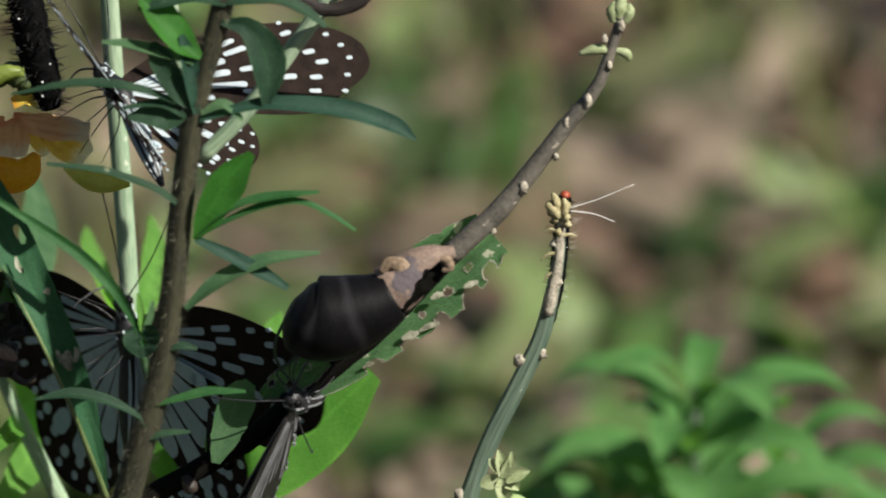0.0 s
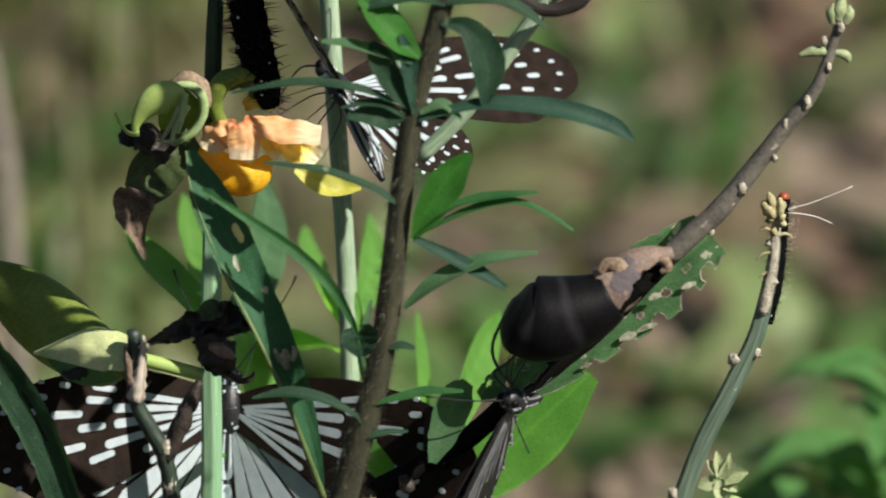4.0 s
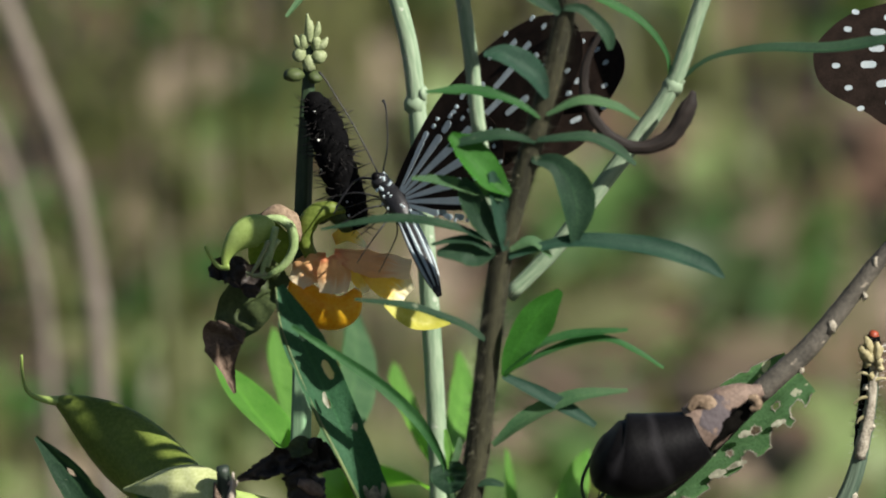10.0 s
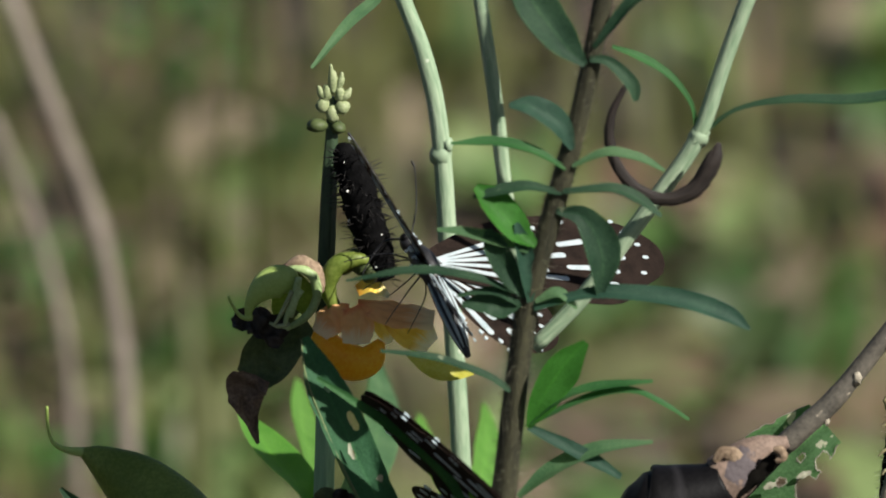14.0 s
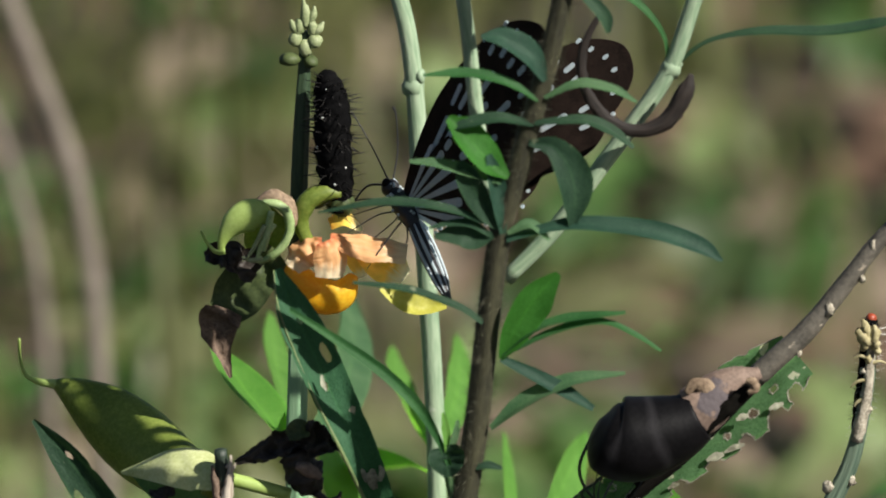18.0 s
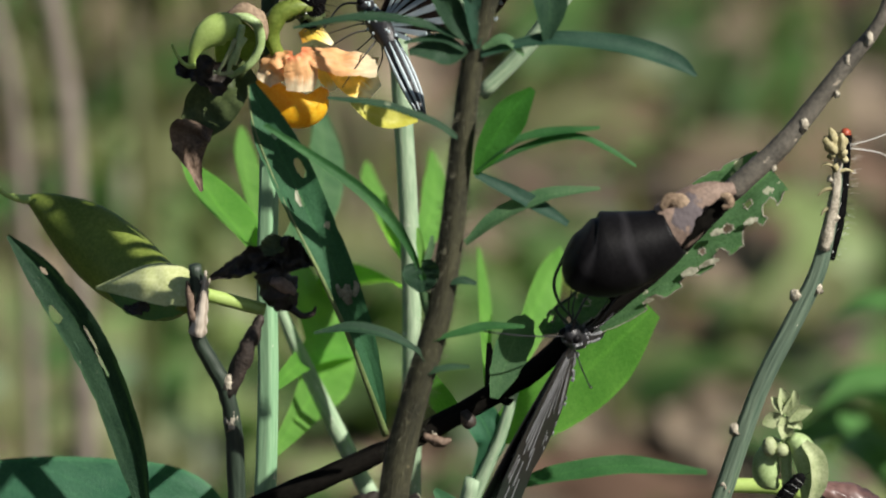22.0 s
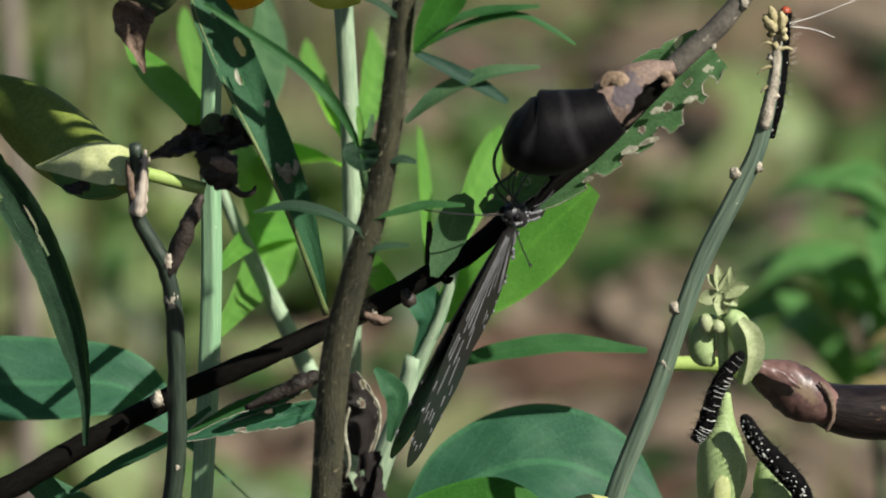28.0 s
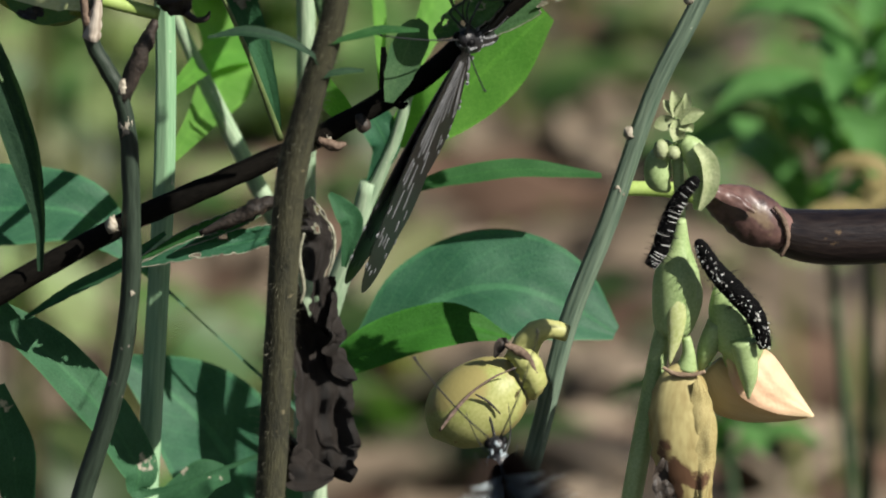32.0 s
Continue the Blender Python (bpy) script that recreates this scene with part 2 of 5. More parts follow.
PETAL_BLUSH = petal_skin("petal_blush", (0.62, 0.52, 0.26), (0.66, 0.44, 0.28), (0.7, 0.54, 0.33), 0.2)
PETAL_LIME = surface("petal_lime", (0.5, 0.48, 0.06), (0.6, 0.58, 0.15), 0.5, clear=0.4)
PETAL_DRY = surface("petal_dry", (0.19, 0.13, 0.042), (0.52, 0.46, 0.21), 0.65, 900, 110, 0.3, clear=0.15, stretch=(0.35, 1, 1), mix=0.8, spots=((0.1, 0.05, 0.025), 75, 0.6))
DRY_BLACK = surface("dry_black", (0.008, 0.0065, 0.005), (0.04, 0.03, 0.023), 0.6, 1500, 220, 0.8, spots=((0.16, 0.11, 0.075), 170, 0.66))
DRY_BROWN = surface("dry_brown", (0.07, 0.045, 0.03), (0.2, 0.14, 0.1), 0.75, 1500, 200, 0.8, clear=0.1)
DRY_GREY = surface("dry_grey", (0.006, 0.0045, 0.0035), (0.034, 0.026, 0.02), 0.6, 2200, 160, 1.0, stretch=(0.15, 1, 1), mix=0.7)
DRY_CURL = surface("dry_curl", (0.006, 0.004, 0.003), (0.022, 0.015, 0.011), 0.75, 1500, 200, 0.8, stretch=(0.2, 1, 1))
OLIVE = surface("olive", (0.04, 0.06, 0.02), (0.09, 0.12, 0.04), 0.6, clear=0.2)
GRUB = surface("grub_black", (0.0015, 0.0015, 0.0017), (0.0045, 0.0044, 0.0046), 0.85, 2500, 500, 0.6, spec=0.05)
GRUB_MARK = surface("grub_mark", (0.62, 0.62, 0.58), (0.8, 0.8, 0.76), 0.6)
GRUB_RED = surface("grub_red", (0.2, 0.03, 0.012), (0.34, 0.07, 0.025), 0.45)
BRISTLE = surface("bristle", (0.003, 0.003, 0.003), (0.02, 0.018, 0.017), 0.4, spec=0.2)
BODY = surface("insect_body", (0.008, 0.008, 0.009), (0.025, 0.024, 0.026), 0.4, 3000, 500, 0.4)
WING = surface("wing_dark", (0.012, 0.008, 0.006), (0.032, 0.021, 0.016), 0.7, 4000, 300, 0.3, clear=0.35, glow_tint=(2.4, 1.6, 1.2), spec=0.12)
# Darker copies of WING and WING_WHITE, holding the hanging butterfly's shade and sheen.
WING_FOLDED = surface("wing_folded", (0.003, 0.003, 0.0033), (0.012, 0.0115, 0.012), 0.42, 3500, 260, 0.5, spec=0.35, stretch=(0.3, 1, 1))
WING_GREY = surface("wing_grey", (0.09, 0.093, 0.098), (0.26, 0.265, 0.275), 0.45, 3500, 300, 0.3, clear=0.15)
WING_WHITE = surface("wing_white", (0.54, 0.64, 0.68), (0.7, 0.78, 0.8), 0.5, 3500, 400, 0.2, clear=0.45)
STALK_DRY = surface("stalk_dry", (0.12, 0.1, 0.08), (0.215, 0.185, 0.15), 0.7, 700, 60, 0.4)
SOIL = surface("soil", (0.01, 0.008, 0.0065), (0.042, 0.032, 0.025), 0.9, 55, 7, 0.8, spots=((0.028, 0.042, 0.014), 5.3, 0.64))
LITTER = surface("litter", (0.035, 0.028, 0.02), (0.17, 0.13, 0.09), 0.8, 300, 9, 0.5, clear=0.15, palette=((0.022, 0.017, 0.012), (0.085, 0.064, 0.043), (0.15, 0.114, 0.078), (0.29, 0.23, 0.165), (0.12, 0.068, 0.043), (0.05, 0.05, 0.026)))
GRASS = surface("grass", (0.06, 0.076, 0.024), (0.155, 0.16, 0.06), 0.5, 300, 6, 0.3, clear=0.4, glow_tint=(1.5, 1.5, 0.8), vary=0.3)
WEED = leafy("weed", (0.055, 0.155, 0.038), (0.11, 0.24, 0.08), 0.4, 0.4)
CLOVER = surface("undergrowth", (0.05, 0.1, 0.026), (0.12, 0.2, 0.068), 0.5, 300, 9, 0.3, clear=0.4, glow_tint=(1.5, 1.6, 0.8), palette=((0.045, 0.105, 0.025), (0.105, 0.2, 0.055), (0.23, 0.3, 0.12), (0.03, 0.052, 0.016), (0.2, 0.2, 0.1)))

# ---- builders ----
BASE = {}


def thing(name, where, label, category, group=""):
    """An empty at the thing's base, which carries its parts."""
    ob = new(name)
    ob.empty_display_size = 0.01
    ob.location = where
    BASE[ob] = Vector(where)
    return tagged(ob, label, category, group)


def part(name, bm, material, parent, label="", kind="", smooth=True):
    """One mesh under a thing or a part; its points are given in the world."""
    base = BASE.get(parent, Vector())
    me = bpy.data.meshes.new(name)
    bmesh.ops.translate(bm, verts=bm.verts, vec=-base)
    for f in bm.faces:
        f.smooth = smooth
    bm.to_mesh(me)
    bm.free()
    me.materials.append(material)
    ob = new(name, me)
    ob.parent = parent
    BASE[ob] = base
    return tagged(ob, label, kind=kind)


def curve(points, steps=5):
    """A smooth line through points given as tuples or vectors of any length."""
    pts = [np.array(p, float) for p in points]
    pts = [2 * pts[0] - pts[1], *pts, 2 * pts[-1] - pts[-2]]
    out = []
    for i in range(1, len(pts) - 2):
        a, b, c, d = pts[i - 1:i + 3]
        for j in range(steps):
            t = j / steps
            out.append(0.5 * (2 * b + (c - a) * t + (2 * a - 5 * b + 4 * c - d) * t * t + (3 * b - a - 3 * c + d) * t ** 3))
    out.append(pts[-2])
    return out


def tube(bm, points, radii, d=0.0, sides=10, steps=5, flat=1.0, ridges=0, rough=0.0, local=False):
    """A tapered, closed tube along plan points (u, v[, d]); radii in plan units."""
    uv = bm.loops.layers.uv.verify()
    rows = curve([(*p[:2], p[2] if len(p) > 2 else d, r) for p, r in zip(points, radii)], steps)
    if local:
        spine, sizes = [Vector(r[:3]) for r in rows], [max(r[3], 1e-6) for r in rows]
    else:
        spine = [at(*r[:3]) for r in rows]
        sizes = [max(r[3], 0.5) * 1e-4 * (1 + r[2] / REACH) for r in rows]
    side = None
    rings = []
    for i, p in enumerate(spine):
        t = (spine[min(i + 1, len(spine) - 1)] - spine[max(i - 1, 0)]).normalized()
        if side is None:
            side = t.cross(Vector((0, 1, 0)) if abs(t.y) < 0.9 else Vector((1, 0, 0))).normalized()
        side = (side - t * side.dot(t)).normalized()
        up = t.cross(side)
        ring = []
        for j in range(sides):
            a = 2 * math.pi * j / sides
            r = sizes[i] * (1 + (0.11 * math.cos(ridges * a) if ridges else 0))
            if rough:
                r *= 1 + rough * noise.noise(Vector((p.x * 900 + 3 * math.cos(a), p.z * 900, 3 * math.sin(a))))
            ring.append(bm.verts.new(p + side * (math.cos(a) * r) + up * (math.sin(a) * r * flat)))
        rings.append(ring)
    run = 0.0
    for i, (a, b) in enumerate(zip(rings, rings[1:])):
        step = (spine[i + 1] - spine[i]).length
        girth = 2 * math.pi * max(sizes) / sides
        for j in range(sides):
            f = bm.faces.new((a[j], a[(j + 1) % sides], b[(j + 1) % sides], b[j]))
            for loop, (x, y) in zip(f.loops, ((run, j), (run, j + 1), (run + step, j + 1), (run + step, j))):
                loop[uv].uv = (x, y * girth)
        run += step
    bm.faces.new(rings[0][::-1])
    bm.faces.new(rings[-1])
    return bm


def ball(bm, u, v, d, ru, rv=None, rd=None, segs=10, lump=0.0):
    """A rounded lump at a plan place."""
    c, s = at(u, v, d), 1e-4 * (1 + d / REACH)
    made = bmesh.ops.create_uvsphere(bm, u_segments=segs, v_segments=max(6, segs * 2 // 3), radius=1)["verts"]
    for w in made:
        k = 1 + (lump * noise.noise(w.co * 2.2 + Vector((u, v, 0))) if lump else 0)
        w.co = c + Vector((w.co.x * ru, w.co.y * (rd or ru), w.co.z * (rv or ru))) * s * k
    return bm


def blade(bm, points, widths, d=0.0, n=(0.25, -0.8, 0.55), fold=0.25, wave=0.0, nu=5, nv=6, holes=(), ragged=0.0, twist=0.0, local=False, seed=0.0, pleat=0.0, pleats=5):
    """A leaf blade along plan points (u, v[, d]); widths in plan units; n: the way its face looks."""
    uv = bm.loops.layers.uv.verify()
    rows = curve([(*p[:2], p[2] if len(p) > 2 else d, w) for p, w in zip(points, widths)], nu)
    if local:
        spine, sizes = [Vector(r[:3]) for r in rows], [max(r[3], 1e-5) for r in rows]
    else:
        spine = [at(*r[:3]) for r in rows]
        sizes = [max(r[3], 2) * 1e-4 * (1 + r[2] / REACH) for r in rows]
    grid = []
    last = len(spine) - 1
    n = Vector(n).normalized()
    for i, p in enumerate(spine):
        t = (spine[min(i + 1, last)] - spine[max(i - 1, 0)]).normalized()
        side = t.cross(n).normalized()
        up = side.cross(t)
        if twist:
            turn = Matrix.Rotation(twist * i / last, 3, t)
            side, up = turn @ side, turn @ up
        row = []
        for j in range(nv + 1):
            s = 2 * j / nv - 1
            w = sizes[i] / 2
            q = p + side * (s * w) + up * (fold * abs(s) ** 1.4 * w)
            if wave:
                q += up * (wave * w * noise.noise(Vector((6 * i / last + seed, s * 1.7, seed))))
            if pleat:
                q += up * (pleat * w * math.sin(s * math.pi * pleats / 2 + 2.0 * noise.noise(Vector((2.5 * i / last, seed, 0)))))
            if ragged and abs(s) > 0.6:
                q -= side * (s * w * ragged * max(0, noise.noise(Vector((22 * i / last + seed, s * 3, 4 + seed)))))
            row.append(bm.verts.new(q))
        grid.append(row)
    for i in range(last):
        for j in range(nv):
            a, b = (i + 0.5) / last, 2 * (j + 0.5) / nv - 1
            if any(((a - h[0]) / h[2]) ** 2 + ((b - h[1]) / h[3]) ** 2 < 1 + 0.7 * noise.noise(Vector((40 * i / last, 9 * j / nv, seed))) for h in holes):
                continue
            f = bm.faces.new((grid[i][j], grid[i][j + 1], grid[i + 1][j + 1], grid[i + 1][j]))
            for loop, (x, y) in zip(f.loops, ((i, j), (i, j + 1), (i + 1, j + 1), (i + 1, j))):
                loop[uv].uv = (x / last, y / nv)
    if holes:
        bmesh.ops.delete(bm, geom=[w for w in bm.verts if not w.link_faces], context="VERTS")
    return bm


def stem(parent, points, radii, material, d=0.0, name="stem", label="", root=True, **more):
    """A stem along plan points; with root, it goes on down into the ground."""
    pts = [(*p[:2], p[2] if len(p) > 2 else d) for p in points]
    ob_mesh = bmesh.new()
    tube(ob_mesh, pts, radii, **more)
    if root:
        low = at(*pts[-1])
        prev = at(*pts[-2])
        lean = (low - prev) / max(1e-6, prev.z - low.z)
        r = radii[-1] * 1e-4 * (1 + pts[-1][2] / REACH)
        foot = Vector((low.x + lean.x * 0.05, low.y, -0.01))
        mid = low.lerp(foot, 0.4) + Vector((lean.x * 0.03, 0, 0))
        tube(ob_mesh, [low + (prev - low) * 0.05, mid, foot], (r, r * 1.05, r * 1.2), local=True, sides=8, steps=4)
    return part(name, ob_mesh, material, parent, label)


def foot(points, d):
    """The place on the ground under a stem's last plan point."""
    p = at(*points[-1][:2], points[-1][2] if len(points[-1]) > 2 else d)
    return Vector((p.x, p.y, 0))


def rim_of(bm, r=0.0001, inner=True):
    """A thin crisp rim along the open edges of a blade (inner: those of its holes and bites alone)."""
    out = bmesh.new()
    uv = bm.loops.layers.uv.verify()
    for e in bm.edges:
        if len(e.link_faces) != 1:
            continue
        mid = sum((loop[uv].uv for loop in e.link_faces[0].loops), Vector((0, 0))) / len(e.link_faces[0].loops)
        if inner and (mid.x < 0.02 or mid.x > 0.985):
            continue
        a, b = e.verts[0].co, e.verts[1].co
        t = (b - a).normalized()
        side = t.cross(Vector((0.3, 1, 0.2))).normalized() * r * (1 + 0.7 * noise.noise(a * 900))
        up = t.cross(side)
        ring = [[out.verts.new(p + side * x + up * y) for x, y in ((1, -0.6), (-1, -0.6), (0, 1.1))] for p in (a - t * r, b + t * r)]
        for j in range(3):
            out.faces.new((ring[0][j], ring[0][(j + 1) % 3], ring[1][(j + 1) % 3], ring[1][j]))
    return out


def leaf(parent, points, widths, material, d=0.0, name="leaf", label="", rim=None, rib=None, **more):
    bm = blade(bmesh.new(), points, widths, d, **more)
    edge = rim_of(bm) if rim else None
    ob = part(name, bm, material, parent, label)
    low = ob.parent is not None and ob.parent.parent is not None
    if edge is not None:
        part("dry_edge", edge, rim, parent if low else ob, "thin dry brown bitten edge")
    if rib:
        part("midrib", tube(bmesh.new(), [(*p[:2], (p[2] if len(p) > 2 else d) - 0.0004) for p in points[:-1]], [max(2, w * rib) for w in widths[:-1]], sides=7), LEAF_RIB, parent if low else ob)
    return ob


def deep(points, near, far):
    """The points of a leaf that leans away from its stem, from one depth to another."""
    n = len(points) - 1
    return [(*p[:2], near + (far - near) * (i / n) ** 0.7) for i, p in enumerate(points)]


def pod(parent, points, radii, material, d=0.0, name="pod", label="", **more):
    return part(name, tube(bmesh.new(), points, radii, d, **{"sides": 14, "steps": 6, **more}), material, parent, label)


def hairs(parent, points, radii, d, count, length, material=None, seed=1):
    """Fine hairs all round a stem, one mesh."""
    rnd = random.Random(seed)
    rows = curve([(*p[:2], p[2] if len(p) > 2 else d, r) for p, r in zip(points, radii)], 8)
    bm = bmesh.new()
    for _ in range(count):
        i = rnd.randrange(len(rows) - 1)
        u, v, dd, r = rows[i] + (rows[i + 1] - rows[i]) * rnd.random()
        a = rnd.uniform(0, 2 * math.pi)
        out = Vector((math.cos(a), math.sin(a), rnd.uniform(-0.3, 0.4))).normalized()
        p = at(u, v, dd) + out * r * 0.95e-4
        q = p + out * length * rnd.uniform(0.5, 1.2) * 1e-4
        w = out.cross(Vector((rnd.random(), rnd.random(), rnd.random()))).normalized() * 0.22e-4
        bm.faces.new((bm.verts.new(p - w), bm.verts.new(p + w), bm.verts.new(q)))
    return part("hair", bm, material or HAIR, parent, "fine pale hairs", kind="stuff")

# ---- ground and distance ----
def ground():
    bm = bmesh.new()
    n = 70
    size = [-1500, -300, -60] + [-8 + 16 * i / n for i in range(n + 1)] + [60, 300, 1500]
    vs = [[bm.verts.new((x, y + 2, 0.012 * noise.noise(Vector((x * 3, y * 3, 0))) if abs(x) < 9 and abs(y) < 9 else 0)) for x in size] for y in size]
    for a, b in zip(vs, vs[1:]):
        for j in range(len(size) - 1):
            bm.faces.new((a[j], a[j + 1], b[j + 1], b[j]))
    ob = part("ground", bm, SOIL, None)
    return tagged(ob, "bare brown soil with patches of low green growth", "ground", kind="structure")


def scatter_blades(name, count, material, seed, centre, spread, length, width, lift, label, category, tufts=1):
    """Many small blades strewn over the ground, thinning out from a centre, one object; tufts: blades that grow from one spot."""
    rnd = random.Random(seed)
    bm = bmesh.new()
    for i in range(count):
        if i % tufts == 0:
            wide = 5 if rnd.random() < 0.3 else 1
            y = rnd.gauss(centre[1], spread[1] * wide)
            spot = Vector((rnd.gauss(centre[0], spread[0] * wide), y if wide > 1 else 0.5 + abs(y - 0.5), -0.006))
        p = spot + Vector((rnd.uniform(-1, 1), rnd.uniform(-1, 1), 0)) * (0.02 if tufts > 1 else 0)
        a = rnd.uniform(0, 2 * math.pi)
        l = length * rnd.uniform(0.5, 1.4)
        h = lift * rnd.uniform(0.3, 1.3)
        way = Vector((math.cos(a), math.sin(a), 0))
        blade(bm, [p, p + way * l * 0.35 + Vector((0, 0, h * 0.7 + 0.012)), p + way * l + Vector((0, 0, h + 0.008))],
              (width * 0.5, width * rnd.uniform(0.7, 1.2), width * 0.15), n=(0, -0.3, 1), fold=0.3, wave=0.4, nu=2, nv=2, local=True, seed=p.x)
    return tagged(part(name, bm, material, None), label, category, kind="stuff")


ground()
# Pale litter thins out to the back, so dark bare soil stands for shade.
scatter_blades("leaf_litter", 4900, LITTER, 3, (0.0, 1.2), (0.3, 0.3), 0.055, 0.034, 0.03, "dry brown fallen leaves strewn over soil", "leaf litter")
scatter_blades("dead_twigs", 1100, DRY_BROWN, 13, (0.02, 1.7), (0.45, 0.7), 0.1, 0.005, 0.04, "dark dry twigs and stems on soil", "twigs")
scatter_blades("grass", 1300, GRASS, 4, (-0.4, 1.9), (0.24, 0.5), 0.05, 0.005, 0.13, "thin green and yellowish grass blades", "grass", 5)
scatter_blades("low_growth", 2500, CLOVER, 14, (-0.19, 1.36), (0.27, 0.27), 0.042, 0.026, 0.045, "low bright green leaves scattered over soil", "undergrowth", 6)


def herb(seed, top, count, length, label, material=None):
    """A leafy weed: a stem up to a plan place and a crown of pointed leaves round its top."""
    rnd = random.Random(seed)
    u, v, d = top
    if d > 0.45:
        way = at(u, v) - EYE
        tip = EYE + way * ((length * 1.3 - EYE.z) / way.z)
    else:
        tip = at(u, v, d)
    ob = thing("weed", (tip.x, tip.y, 0), label, "weed", "weeds behind")
    base = Vector((tip.x + rnd.uniform(-0.02, 0.02), tip.y, -0.01))
    part("stem", tube(bmesh.new(), [base, base.lerp(tip, 0.6) + Vector((0.004, 0, 0)), tip], (0.0016, 0.0014, 0.001), local=True, sides=7), STEM_DARK, ob)
    for i in range(count):
        a = i * 2.4 + rnd.uniform(-0.3, 0.3)
        k = (i + 1) / count
        p = tip - Vector((0, 0, length * 1.1 * (1 - k)))
        l = length * rnd.uniform(0.8, 1.2) * (1.2 - 0.5 * k)
        way = Vector((math.cos(a), math.sin(a), 0))
        part("leaf", blade(bmesh.new(), [p, p + way * l * 0.4 + Vector((0, 0, l * 0.35)), p + way * l * 0.8 + Vector((0, 0, l * 0.4)), p + way * l * 1.1 + Vector((0, 0, l * 0.25))],
                           (l * 0.1, l * 0.36, l * 0.32, l * 0.04), n=(0, -0.2, 1), fold=0.25, wave=0.15, nu=3, nv=4, local=True, seed=i), material or WEED, ob)
    return ob


NEAR_WEED = "bright green low weed with pointed leaves, out of focus"
FAR_WEED = "small green weed on bare soil, far out of focus"
for i, (u, v, d, count, length, kind_of) in enumerate((
        (1745, 880, 0.36, 13, 0.036, WEED), (1905, 1000, 0.4, 9, 0.028, WEED), (1655, 1040, 0.4, 9, 0.03, WEED), (1820, 1180, 0.3, 10, 0.022, LEAF_TAN), (1960, 1150, 0.34, 8, 0.026, LEAF_TAN),
        (1370, 500, 1.0, 14, 0.026, GRASS), (1290, 720, 0.7, 12, 0.022, GRASS), (140, 110, 1.0, 14, 0.03, GRASS), (420, 40, 1.2, 14, 0.032, GRASS),
        (330, 400, 0.9, 14, 0.03, GRASS), (-60, 640, 0.8, 13, 0.036, WEED), (60, 950, 0.7, 12, 0.026, GRASS), (620, 1560, 0.5, 9, 0.024, GRASS), (1150, 1250, 0.5, 9, 0.024, GRASS),
        (1480, 1500, 0.45, 9, 0.022, WEED), (230, -120, 1.3, 14, 0.034, WEED), (1000, 480, 1.4, 10, 0.026, GRASS), (560, 300, 1.5, 12, 0.03, GRASS),
        (1110, 1040, 0.6, 12, 0.026, GRASS), (880, 1180, 0.6, 10, 0.026, GRASS), (200, 560, 0.9, 12, 0.03, GRASS), (1620, 640, 0.9, 11, 0.022, GRASS),
        (1250, 330, 1.3, 12, 0.026, WEED), (30, 330, 1.1, 12, 0.034, WEED), (1720, 1480, 0.5, 10, 0.022, LEAF_MID),
        (1080, 640, 0.9, 13, 0.024, WEED), (1230, 590, 0.9, 13, 0.024, GRASS), (1000, 860, 0.8, 12, 0.022, WEED))):
    herb(60 + i, (u, v, d), count, length, NEAR_WEED if d < 0.45 else FAR_WEED, kind_of)


def dry_stalk(points, radii, d, material=None, label="bare beige dry stalk standing behind the plants"):
    ob = thing("stalk", foot(points, d), label, "stalk", "stalks behind")
    stem(ob, points, radii, material or STALK_DRY, d, sides=9)
    for p, r in list(zip(points, radii))[1:-1]:
        part("node", ball(bmesh.new(), *p, d, r * 1.2, r * 1.5), material or STALK_DRY, ob)
    return ob


for u, lean, d in ((300, 30, 1.05), (385, -20, 1.1), (250, -40, 1.1)):
    dry_stalk([(u + lean * 2, -380), (u + lean, 0), (u, 420), (u - lean * 0.5, 900), (u - lean * 0.5, 1100)], (4, 6, 7, 7, 7), d, GRASS, "thin yellowish green grass stalk, out of focus")

dry_stalk([(-62, -160), (22, 60), (98, 260), (140, 480), (155, 720), (170, 1000), (175, 1400)], (16, 17, 18, 19, 20, 20, 21), 0.75)
dry_stalk([(-90, 60), (-10, 260), (40, 450), (65, 700), (80, 1000), (85, 1400)], (11, 12, 13, 13, 14, 14), 0.85)

# ---- the hairy weed in front ----
DA = -0.036
STEM_A = [(1040, -420), (998, -170), (955, 50), (905, 230), (862, 390), (838, 560), (820, 720), (795, 870), (757, 1000), (720, 1160), (703, 1395), (684, 1695), (672, 1850)]
WIDE_A = (15, 17, 18, 19, 20, 21, 22, 23, 25, 27, 27, 27, 28)
hairy_weed = thing("hairy_weed", foot(STEM_A, DA), "tall weed with a hairy brown stem and narrow dull green leaves", "plant")
stem(hairy_weed, STEM_A, WIDE_A, STEM_BROWN, DA, rough=0.05, sides=16, label="hairy brown stem")
hairs(hairy_weed, STEM_A, WIDE_A, DA, 18000, 14, HAIR_BROWN, 5)
hairs(hairy_weed, STEM_A, WIDE_A, DA, 2600, 22, seed=15)
SIDE_B = [(1258, -170), (1210, -40), (1163, 95), (1100, 190), (1033, 280), (955, 385), (872, 470)]
stem(hairy_weed, SIDE_B, (14, 14, 15, 15, 15, 15, 14), STEM_PALE, -0.018, name="side_stem", root=False, label="pale green side stem")
hairs(hairy_weed, SIDE_B, (14, 14, 15, 15, 15, 15, 14), -0.018, 3000, 7, seed=6)
SIDE_C = [(765, -260), (773, -170), (803, 30), (820, 180), (838, 310), (865, 420)]
